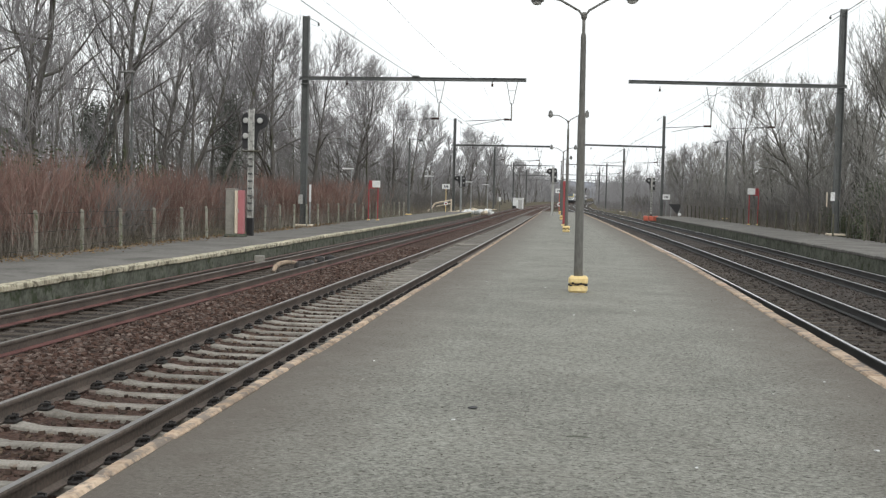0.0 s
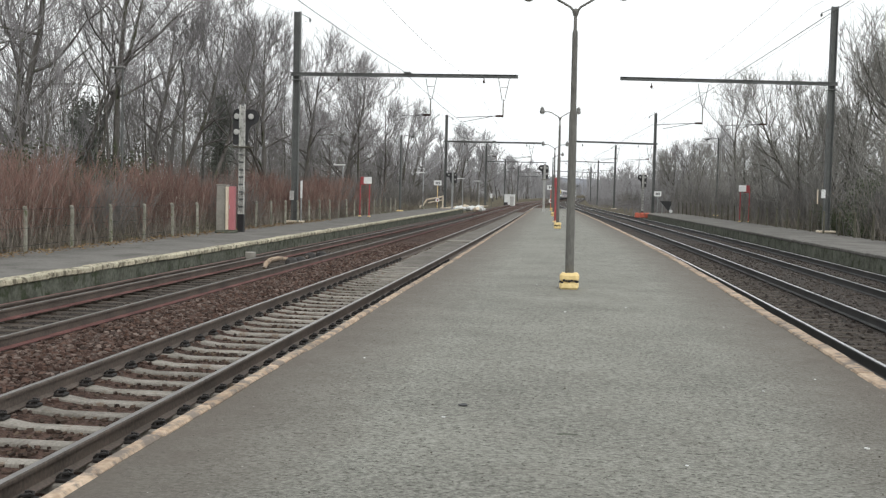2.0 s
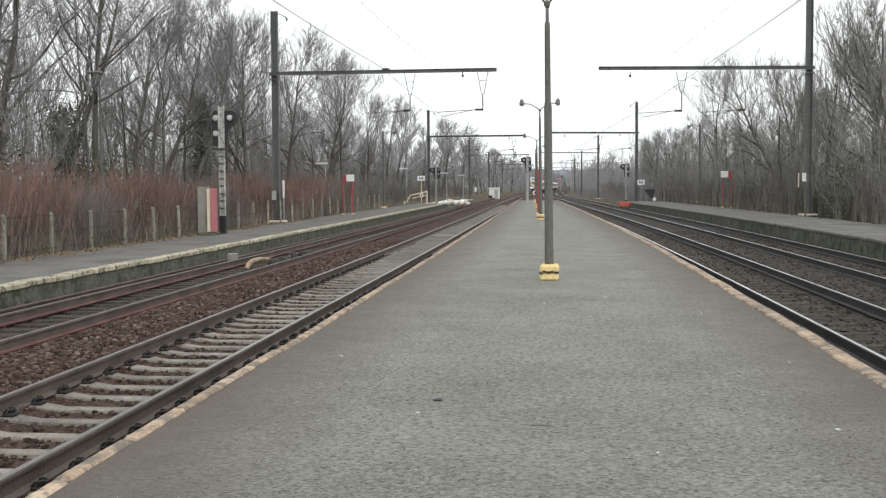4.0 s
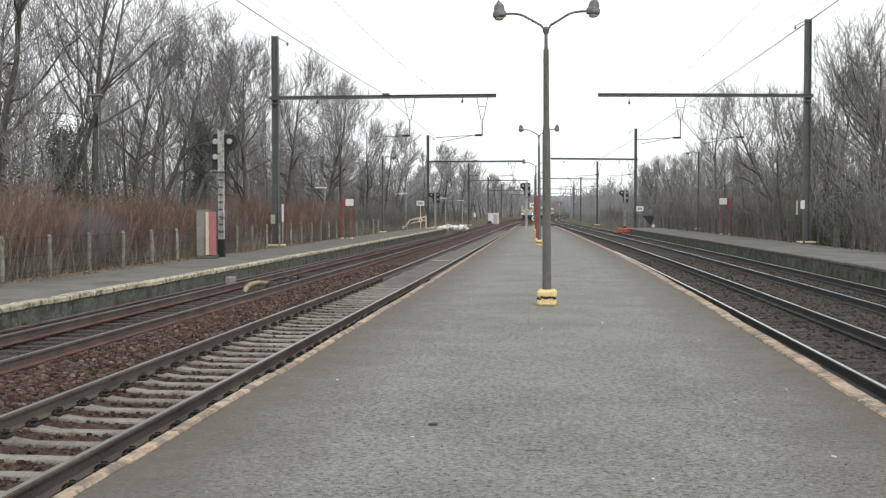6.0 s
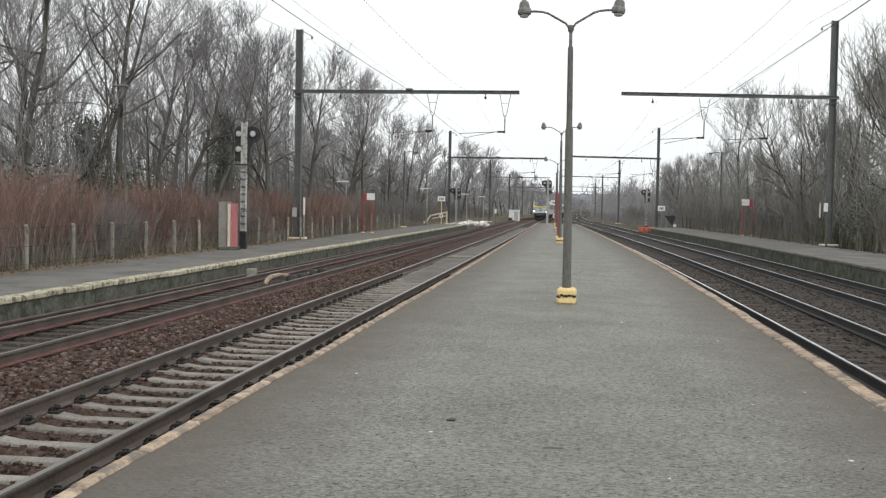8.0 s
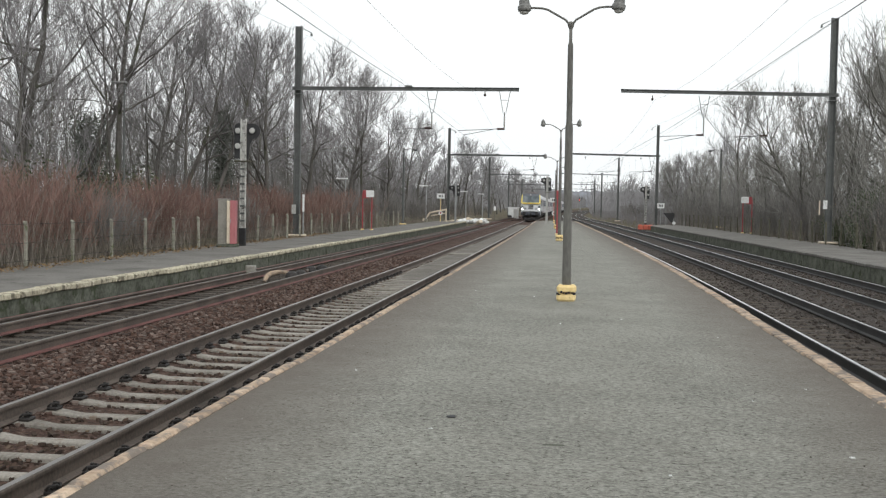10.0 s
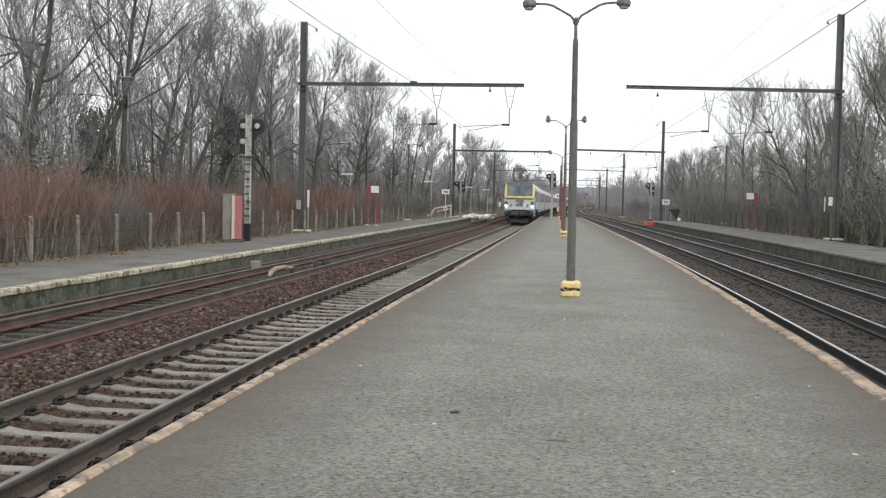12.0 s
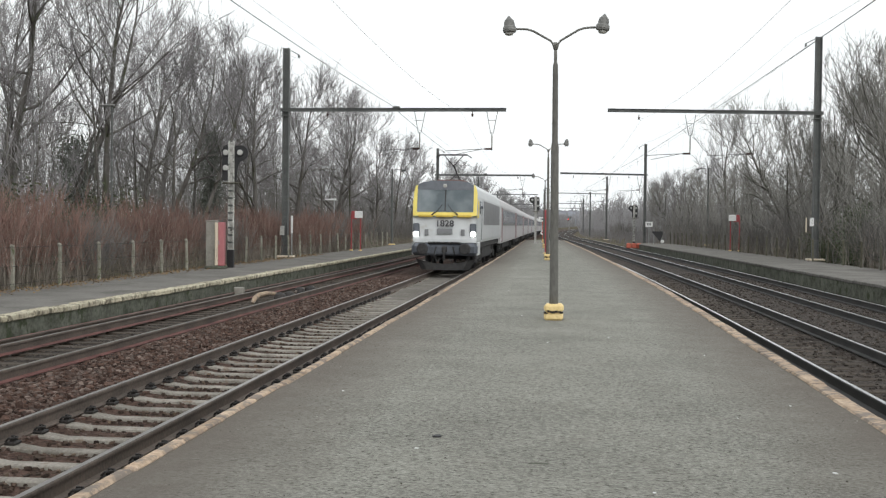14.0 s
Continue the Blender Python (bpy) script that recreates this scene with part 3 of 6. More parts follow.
def ground():
    xs = [-900, -500, -300, -200, -140, -100, -80, -64, -52, -44, -38, -33, -29, -26, -23, -20.5, -18.5, -16.5, -15, -13.5, -12.3, -11.4, -10.6, -9, -6, -3, 0, 3, 6, 8, 10, 11, 12, 13.2, 14.6, 16.5, 19, 22, 26, 31, 37, 45, 55, 70, 90, 120, 170, 250, 400, 600, 900]
    ys = [-80, -40, -20] + [i * 5.0 for i in range(0, 60)] + [300 + i * 20.0 for i in range(0, 30)] + [950, 1100, 1300, 1600, 2000, 2600]
    rows = []
    for y in ys:
        off = (line_l2(min(y, 999)) + 8.4) if y > 60 else 0
        rows.append([(x + off, y, ground_height(x + off, min(y, 999)) + max(0, y - 999) * 0.004) for x in xs])
    return sheet("ground", rows, M["earth"], "leaf-strewn bare earth and rough grass beside the railway", "ground")


ground()


def ballast(name, left, right, prof, mat, y0, y1, step, label, sink=lambda y: 0.0):
    """A bed between two lines; prof: (share of the width, height)."""
    rows = []
    y = y0
    while y <= y1:
        a, b = left(y), right(y)
        rows.append([(a + (b - a) * u, y, h + sink(y) + 0.022 * noise.noise(Vector((u * 40, y * 3.1, 3.0))) if 0 < u < 1 else h + sink(y)) for u, h in prof])
        y += step if y < 70 else 4.0
    return sheet(name, rows, mat, label, "ballast")


GA = 0.7525
prof_l = [(0, -0.5), (0.03, -0.27), (0.10, -0.25), (0.15, -0.24), (0.30, -0.24), (0.36, -0.20), (0.40, -0.11), (0.48, -0.06), (0.56, -0.07), (0.615, -0.14), (0.65, -0.2), (0.69, -0.235), (0.70, -0.238), (0.80, -0.25), (0.90, -0.24), (0.95, -0.235), (1, -0.32)]
ballast("ballast_left", lambda y: line_l2(y) - 1.42, lambda y: line_l1(y) + 1.65, prof_l, M["ballast"], -30, 760, 0.3, "reddish-brown broken stone ballast between the rails")
prof_r = [(0, -0.32), (0.05, -0.24), (0.12, -0.23), (0.25, -0.215), (0.38, -0.2), (0.45, -0.12), (0.52, -0.08), (0.58, -0.1), (0.65, -0.12), (0.75, -0.13), (0.9, -0.13), (0.97, -0.15), (1, -0.4)]
ballast("ballast_right", lambda y: edge_r(y) - 0.02, lambda y: line_r2(y) + 1.40, prof_r, M["ballast_dark"], -30, 760, 0.3, "dark grey-brown broken stone ballast between the rails")
silt = [(0, -0.2), (0.1, -0.185), (0.5, -0.175), (0.9, -0.185), (1, -0.2)]
ballast("silted_ballast", lambda y: line_l1(y) - 0.67, lambda y: line_l1(y) + 0.67, silt, M["ballast_grey"], 22.0, 130, 0.4, "pale grey silted ballast level with the sleepers", lambda y: -0.11 * max(0.0, 1 - (y - 22) / 13))
# A darker strip laid over the bed between the rusty rails
blackish = [(0, -0.26), (0.1, -0.225), (0.5, -0.22), (0.9, -0.225), (1, -0.26)]
ballast("oily_ballast", lambda y: line_l2(y) - 0.66, lambda y: line_l2(y) + 0.66, blackish, M["ballast_black"], 4.0, 110, 0.4, "black-brown ballast between the rusty rails")

RAIL = [(-0.07, 0), (0.07, 0), (0.07, 0.012), (0.014, 0.034), (0.011, 0.125), (0.036, 0.135), (0.036, 0.16), (0.028, 0.172), (-0.028, 0.172), (-0.036, 0.16), (-0.036, 0.135), (-0.011, 0.125), (-0.014, 0.034), (-0.07, 0.012)]


def rail(parent, line, off, z, side_mat, top_mat, web_mat):
    b = Build()
    rings = []
    for y in YS_ALL:
        x = line(y) + off
        rings.append([(x + px, y, z - 0.172 + pz) for px, pz in RAIL])
    b.quad_strip(rings)
    k = len(RAIL)
    b.m = [(1 if (i % k) == 7 else 2 if (i % k) in (0, 1, 2, 12, 13) else 0) if i < (len(YS_ALL) - 1) * k else 0 for i in range(len(b.f))]
    return part("rail", b, (web_mat, top_mat, side_mat), parent)


def sleeper_mesh():
    """Concrete sleeper, high under the rails and dipped in the middle."""
    prof = [(-1.25, -0.165), (-1.2, -0.155), (-0.93, -0.15), (-0.9, -0.172), (-0.6, -0.172), (-0.34, -0.204), (0.34, -0.204), (0.6, -0.172), (0.9, -0.172), (0.93, -0.15), (1.2, -0.155), (1.25, -0.165)]
    b = Build()
    rings = []
    for x, z in prof:
        w = 0.125 if abs(x) > 0.5 else 0.098
        rings.append([(x, -w, -0.36), (x, w, -0.36), (x, w - 0.02, z - 0.012), (x, w - 0.035, z), (x, -w + 0.035, z), (x, -w + 0.02, z - 0.012)])
    b.quad_strip(rings)
    return fixed(b.mesh("sleeper", M["sleeper"]))


def clip_mesh():
    b = Build()
    b.box((0, 0, 0.012), (0.11, 0.15, 0.03), 0.008)
    b.tube([(-0.05, -0.05, 0.03), (-0.02, -0.055, 0.06), (0.03, -0.03, 0.065), (0.045, 0, 0.05), (0.03, 0.03, 0.065), (-0.02, 0.055, 0.06), (-0.05, 0.05, 0.03)], 0.012, 5)
    b.lathe((0, 0, 0.025), [(0.03, 0), (0.03, 0.035), (0.016, 0.045), (0.016, 0.06)], 7)
    return fixed(b.mesh("clip", M["clip"]))


def wood_sleeper_mesh():
    b = Build()
    b.box((0, 0, -0.262), (2.5, 0.25, 0.16), 0.015)
    return b.mesh("sleeper", M["sleeper_wood"])


def track(name, line, z, side, label, head, web="rail_side"):
    t = thing(name, label, "railway track", kind="structure")
    for s in (-GA, GA):
        rail(t, line, s, z, side, M[head], M[web])
    return t


TR_L1 = track("railway_track", line_l1, 0, M["rail_side"], "ballasted railway track with concrete sleepers beside the platform", "rail_top")
TR_L2 = track("railway_track", line_l2, 0, M["rail_red"], "older railway track with rusty red rails and dark sleepers", "rail_dull")
TR_R1 = track("railway_track", line_r1, 0, M["rail_dark"], "railway track with shiny worn rails beside the platform", "rail_bright", "rail_dark")
TR_R2 = track("railway_track", line_r2, 0.06, M["rail_dark"], "outer railway track with shiny rails in dark ballast", "rail_bright", "rail_dark")
rail(TR_L2, line_l2, -1.22, -0.02, M["rail_red"], M["rail_red"], M["rail_side"])


# ---- platforms ----
def platform(name, left, right, height, y0, y1, mat, label):
    """Slab with a gently uneven top and walls down to the ballast."""
    b = Build()
    rings = []
    y = y0
    while y <= y1 + 1e-6:
        a, c, h = left(y), right(y), height(y)
        n = 13
        top = []
        for i in range(n):
            u = i / (n - 1)
            x = a + (c - a) * u
            top.append((x, y, h + 0.005 * noise.noise(Vector((x * 0.6, y * 0.35, 1.0))) - 0.012 * abs(2 * u - 1)))
        rings.append([(a, y, -0.6)] + top + [(c, y, -0.6)])
        y += 1.0
    b.quad_strip(rings, True, True)
    n = 13
    k = n + 2
    b.m = [1 if (i % k) in (0, n, n + 1) else 0 for i in range(len(b.f))]
    me = fixed(b.mesh(name, mat, M["wall"]))
    return tagged(new(name, me), label, "platform", kind="structure")


ISLAND = platform("platform_island", lambda y: edge_l(y) + 0.04, lambda y: edge_r(y) - 0.04, rise, -8, 112, M["asphalt"], "long island platform of worn grey asphalt between the tracks")
spread = ISLAND.data.attributes.new("kerb_distance", 'FLOAT', 'POINT')
for v in ISLAND.data.vertices:
    spread.data[v.index].value = min(1.5, max(0.0, min(v.co.x - edge_l(v.co.y), edge_r(v.co.y) - v.co.x)))
PLAT_L = platform("platform_west", lambda y: line_l2(y) - 5.1, lambda y: edge_l2(y) - 0.04, lambda y: LEFT_Z, -8, 112, M["asphalt_far"], "low side platform of old grey asphalt below the wood")
PLAT_R = platform("platform_east", lambda y: edge_r2(y) + 0.04, lambda y: hedge_line(y) + 5.0, lambda y: RIGHT_Z, 6, 106, M["asphalt_far"], "low side platform of grey asphalt along the hedge")


# ---- overhead line ----
SPANS_L = [(-2.0, -13.2), (52.2, -13.4), (109, -12.3), (160, -12.0), (214, -12.2), (268, -12.0), (322, -10.8), (378, -9.6)]
SPANS_R = [(-1.0, 12.6), (55.0, 12.57), (109, 8.42), (159, 6.8), (212, 5.9), (266, 5.75), (320, 6.1), (376, 7.6)]


def beam_z(y):
    """Arm heights along the line, lowered with distance to fit the camera's view."""
    return float(np.interp(y, [56, 109, 160, 214], [7.62, 7.12, 6.68, 6.3]))


def insulator(b, x, y, z, h=0.26):
    b.lathe((x, y, z - h), [(0.015, 0), (0.015, 0.02), (0.06, 0.03), (0.065, 0.06), (0.03, 0.075), (0.06, 0.1), (0.06, 0.125), (0.025, 0.14), (0.02, h)], 8)


def mast(y, x, tip, top, tracks, base_z, label, detailed):
    """Steel mast with a long arm that reaches over two tracks; tracks: the lines below."""
    s = 1 if tip > x else -1
    t = thing("catenary_mast", label, "railway mast", pose(x, y, base_z), group="overhead line masts")
    b = Build()
    h = top - base_z
    w, d = (0.31, 0.28) if y < 60 else (0.27, 0.25)
    b.box((-w / 2 + 0.02, 0, h / 2), (0.035, d, h), 0.004)
    b.box((w / 2 - 0.02, 0, h / 2), (0.035, d, h), 0.004)
    b.box((0, 0, h / 2), (w - 0.07, 0.03, h - 0.02), 0.003)
    part("post", b, M["steel"], t)
    bz = beam_z(y) - base_z + (0.07 if tip < x else -0.06)
    L = abs(tip - x)
    deep = 1.0 if y < 140 else 0.6
    b = Build()
    tip_up = Matrix.Rotation(0.0 if s > 0 else radians(0.8), 3, 'Y')
    up = 0.0 if s > 0 else L / 2 * math.sin(radians(0.8))
    for zz in (-0.075, 0.075):
        b.box((s * L / 2, -0.17, bz + zz * deep + up), (L + 0.5, 0.13, 0.02), 0.003, turn=tip_up)
    b.box((s * L / 2, -0.17, bz + up), (L + 0.5, 0.02, 0.14 * deep), 0.002, turn=tip_up)
    part("arm", b, M["steel"], t)
    if not detailed:
        return t
    for zz in (0.02, -0.28):
        b = Build()
        b.box((0, 0, bz + zz), (w + 0.12, d + 0.12, 0.05), 0.01)
        part("clamp", b, M["steel"], t)
    b = Build()
    b.box((0.02, 0, 0.045), (0.85, 0.6, 0.11), 0.03)
    part("footing", b, M["cream"], t, "cream-painted concrete footing")
    b = Build()
    b.tube([(s * 0.2, 0, h - 0.12), (s * 0.6, 0, h - 0.32)], 0.02, 6)
    insulator(b, s * 0.62, 0, h - 0.3, 0.2)
    part("top_bracket", b, M["steel"], t)
    for ln in tracks:
        xx = ln(y) - x + (1.45 if s > 0 else 2.4)
        b = Build()
        zt, zb = bz - 0.09, 5.68 - base_z
        b.tube([(xx - 0.26, -0.17, zt), (xx - 0.06, -0.17, zt - 1.05)], 0.015, 5)
        b.tube([(xx + 0.26, -0.17, zt), (xx + 0.06, -0.17, zt - 1.05)], 0.015, 5)
        b.tube([(xx - 0.18, -0.17, zt - 0.42), (xx + 0.18, -0.17, zt - 0.42)], 0.012, 5)
        b.tube([(xx, -0.17, zt - 1.0), (xx, -0.17, zb - 0.06)], 0.026, 6)
        part("drop_bracket", b, M["steel"], t)
        b = Build()
        ribs = []
        for kk in range(5):
            ribs += [(0.024, 0.12 * kk), (0.036, 0.12 * kk + 0.03), (0.036, 0.12 * kk + 0.06), (0.024, 0.12 * kk + 0.09)]
        b.lathe((xx, -0.17, zt - 1.75), ribs, 8)
        part("insulator", b, M["cabinet"], t)
        b = Build()
        b.tube([(xx, -0.17, zb), (xx - 0.35, -0.17, zb)], 0.05, 8)
        part("insulator", b, M["ceramic"], t)
        b = Build()
        b.tube([(xx - 0.3, -0.17, zb), (xx - 2.2, -0.17, zb - 0.1)], 0.017, 6)
        b.tube([(xx - 0.5, -0.17, zb - 0.02), (xx - 1.9, -0.17, zb - 0.3)], 0.014, 5)
        part("steady_arm", b, M["steel"], t)
    for xx in (L * 0.13, L * 0.80):
        b = Build()
        insulator(b, s * (L - xx), -0.17, bz - 0.08)
        part("insulator", b, M["ceramic"], t)
    for xx in (L * 0.48,):
        b = Build()
        b.box((s * (L - xx), -0.17, bz + 0.12), (0.34, 0.2, 0.09), 0.02)
        part("wire_saddle", b, M["steel"], t)
    return t


for i, (y, x) in enumerate(SPANS_L):
    if 0 < y < 280:
        mast(y, x, line_l1(y) + (1.87 if y < 60 else 2.2) if i < 4 else line_l1(y) + 1.6, (10.6, 9.75, 9.2, 8.8)[min(i - 1, 3)], (line_l1, line_l2), LEFT_Z if y < 112 else 0.0, "tall dark steel overhead-line mast with a long horizontal arm", i < 4)
for i, (y, x) in enumerate(SPANS_R):
    if 0 < y < 280:
        mast(y, x, line_r1(y) - (1.42 if y < 60 else 2.1), (11.45, 10.25, 9.3, 8.8)[min(i - 1, 3)], (line_r1, line_r2), RIGHT_Z if y < 106 else 0.1, "tall dark steel overhead-line mast with a long horizontal arm", i < 4)


def wires(line, spans, z_carry, sag, r_carry, label, name):
    fine = r_carry < 0.01
    t = thing(name, label, "overhead wire", kind="structure")
    ys = [-60.0] + [s[0] for s in spans]
    carry, contact = [], []
    for a, c in zip(ys, ys[1:]):
        n = 12
        for k in range(n):
            u = k / n
            y = a + (c - a) * u
            xa, xc = line(a), line(c)
            carry.append((line(y) if fine else xa + (xc - xa) * u, y - 0.17, z_carry - 4 * sag * u * (1 - u)))
            contact.append((line(y), y - 0.17, 5.35))
    b = Build()
    b.tube(carry, r_carry, 5)
    part("carrier_wire", b, M["wire"], t, fix=False)
    b = Build()
    b.tube(contact, 0.003 if fine else 0.0035, 4)
    part("contact_wire", b, M["wire"], t, fix=False)
    for y in [] if fine else [6 + 6.5 * k for k in range(22)]:
        z = float(np.interp(y, [p[1] for p in carry], [p[2] for p in carry]))
        b = Build()
        b.tube([(line(y), y, 5.35), (float(np.interp(y, [p[1] for p in carry], [p[0] for p in carry])), y, z)], 0.0025, 3)
        part("dropper", b, M["wire"], t, fix=False)


wires(line_l2, SPANS_L, 7.82, 0.3, 0.012, "sagging overhead wire with droppers above the outer track", "overhead_wire")
wires(hedge_line, SPANS_R, 7.78, 0.12, 0.012, "sagging overhead wire with droppers above the outer track", "overhead_wire")
# Thinner than real wire, so it fades against the bright sky in view
wires(line_l1, SPANS_L, 7.4, 0.9, 0.0035, "overhead wire above the platform track, thinned to fit the view", "overhead_wire")
wires(line_r1, SPANS_R, 7.4, 0.9, 0.0035, "overhead wire above the platform track, thinned to fit the view", "overhead_wire")


def feeder(spans, z0, dx, label):
    b = Build()
    pts = []
    for (a, xa, za), (c, xc, zc) in zip(spans, spans[1:]):
        for k in range(10):
            u = k / 10
            pts.append((xa + (xc - xa) * u + dx, a + (c - a) * u, za + (zc - za) * u + z0 - 3.2 * u * (1 - u)))
    b.tube(pts, 0.007, 4)
    me = b.mesh("feeder_wire", M["wire"])
    return tagged(new("feeder_wire", me), label, "overhead wire", kind="structure")


feeder([(-60, -13.2, 10.6), (-2, -13.2, 10.6), (52.2, -13.4, 10.6), (109, -12.3, 9.95), (160, -12.0, 9.5), (214, -12.2, 9.2)], -0.55, 0.62, "thin feeder wire slung between mast tops")
feeder([(-60, 12.6, 11.5), (-1, 12.6, 11.5), (55, 12.45, 11.5), (109, 8.65, 10.2), (159, 6.8, 9.4), (212, 5.4, 9.0)], -0.1, -1.0, "thin feeder wire slung between mast tops")
feeder([(-60, -13.2, 7.6), (-2, -13.2, 7.6), (52.2, -13.4, 7.6), (109, -12.3, 7.6)], -0.02, -0.35, "pale cable strung along the masts")


# ---- island platform lamps ----
def platform_lamp(x, y, lift, label, arms=(-1, 1)):
    z = rise(y)
    t = thing("platform_lamp", label, "lamp post", pose(x, y, z, 0, -0.35, rnd_l.uniform(-4, 4)), group="twin lamps on the island platform")
    b = Build()
    h1, h2 = 3.08 + lift, 4.88 + lift
    b.lathe((0, 0, 0), [(0.08, 0.0), (0.078, 0.5), (0.073, 2.0), (0.068, h1), (0.053, h1 + 0.09), (0.048, h1 + 1.35), (0.046, h1 + 1.45), (0.03, h1 + 1.5), (0.028, h2)], 14)
    part("pole", b, M["lamp_pole"], t, smooth=True)
    b = Build()
    b.box((0, 0, 0.07), (0.335, 0.335, 0.15), 0.04)
    b.box((0.004, 0, 0.215), (0.34, 0.34, 0.15), 0.04)
    part("base_block", b, M["yellow"], t, "chipped yellow concrete base block")
    for k in range(9):
        b = Build()
        b.box((-0.15 + 0.036 * k + rnd_l.uniform(-0.01, 0.01), -0.171, 0.145 + rnd_l.uniform(-0.02, 0.02)), (rnd_l.uniform(0.03, 0.055), 0.012, rnd_l.uniform(0.015, 0.045)), 0.003)
        part("chip", b, M["clip"], t, "dark chip in the paint")
    b = Build()
    b.lathe((0, 0, h2 - 0.07), [(0.034, 0), (0.05, 0.04), (0.06, 0.09), (0.03, 0.13)], 10)
    part("fork", b, M["lamp_pole"], t)
    for s in arms:
        b = Build()
        b.tube([(s * 0.02, 0, h2), (s * 0.09, 0, h2 + 0.09), (s * 0.4, 0, h2 + 0.27), (s * 0.5, 0, h2 + 0.3), (s * 0.62, 0, h2 + 0.31), (s * 0.72, 0, h2 + 0.31)], 0.02, 7)
        arm = part("arm", b, M["lamp_pole"], t)
        b = Build()
        b.lathe((0, 0, 0), [(0.06, -0.03), (0.112, -0.012), (0.122, 0.02), (0.12, 0.07), (0.098, 0.1), (0.092, 0.16), (0.08, 0.2), (0.05, 0.23), (0.026, 0.262), (0.006, 0.285)], 16)
        part("shade", b, M["shade"], arm, "weathered grey bell shade", m=pose(s * 0.82, 0, h2 + 0.27, rnd_l.uniform(-3, 3), s * rnd_l.uniform(3, 9), 0))
        b = Build()
        b.lathe((s * 0.83, 0, h2 + 0.195), [(0.02, 0), (0.07, 0.015), (0.085, 0.045), (0.07, 0.06)], 12)
        part("lens", b, M["lens"], arm)
    return t


rnd_l = random.Random(3)
platform_lamp(-0.05, 19.4, 0.0, "grey twin-arm platform lamp on a yellow base block")
platform_lamp(-0.5, 50.9, 0.24, "grey twin-arm platform lamp on a yellow base block")
platform_lamp(-0.98, 76.5, -0.18, "grey twin-arm platform lamp on a yellow base block")
# One arm only, so its head hides behind the near pole in view
platform_lamp(-1.35, 97.0, -0.2, "grey platform lamp on a yellow base block, one arm to fit the view", (1,))


# ---- fences ----
def fence(name, posts, post_z, label, mat):
    t = thing(name, label, "fence")
    b = Build()
    b.box((0, 0, 0.54), (0.08, 0.08, 1.08), 0.012)
    b.box((-0.02, 0, 1.08), (0.1, 0.08, 0.09), 0.025, turn=Matrix.Rotation(0.35, 3, "Y"))
    me = b.mesh("post", M[mat])
    rr = random.Random(11)
    for x, y in posts:
        part("post", me, None, t, m=pose(x, y, post_z, rr.uniform(-1.5, 1.5), rr.uniform(-1.5, 1.5), rr.uniform(-6, 6)))
    for z in (0.2, 0.62, 1.05):
        b = Build()
        b.tube([(x + 0.06, y, post_z + z + rr.uniform(-0.02, 0.02)) for x, y in posts], 0.006, 3)
        part("wire", b, M["wire"], t, fix=False)
    return t


fence("concrete_post_fence", [(-12.85 - 0.009 * (y - 24), y) for y in [2.1 + 2.48 * k for k in range(34)]], LEFT_Z - 0.02, "wire fence with grey lichened concrete posts before the shrubs", "fence")
fence("concrete_post_fence", [(hedge_line(y) + 4.75, y) for y in [20 + 2.6 * k for k in range(34)]], RIGHT_Z - 0.05, "wire fence with dark concrete posts before the hedge", "fence_dark")


# ---- trees and shrubs ----
def way(az, tilt):
    return Vector((math.sin(tilt) * math.cos(az), math.sin(tilt) * math.sin(az), math.cos(tilt)))


def limb(b, rr, p, d, length, r, steps, wander, lift, sides, tip=0.25):
    """A crooked tapering limb; returns its points, directions and radii."""
    pts, dirs, rad = [p.copy()], [d.copy()], [r]
    for k in range(steps):
        d = (d + Vector((rr.gauss(0, wander), rr.gauss(0, wander), rr.gauss(0, wander) + lift))).normalized()
        p = p + d * (length / steps)
        pts.append(p.copy())
        dirs.append(d.copy())
        rad.append(r * (1 - (1 - tip) * (k + 1) / steps))
    b.tube(pts, rad, sides, caps=False)
    return pts, dirs, rad


def shoot(b, p, d, length, r):
    """The finest twig: a slim three-sided spike."""
    u = d.cross(Vector((0.31, 0.52, 0.79))).normalized() * r
    w = d.cross(u)
    i = len(b.v)
    for q in (p + u, p - u * 0.5 + w * 0.87, p - u * 0.5 - w * 0.87, p + d * length):
        b.v.append((q.x, q.y, q.z))
    b.f.extend([(i, i + 1, i + 3), (i + 1, i + 2, i + 3), (i + 2, i, i + 3)])
    b.m.extend((0, 0, 0))


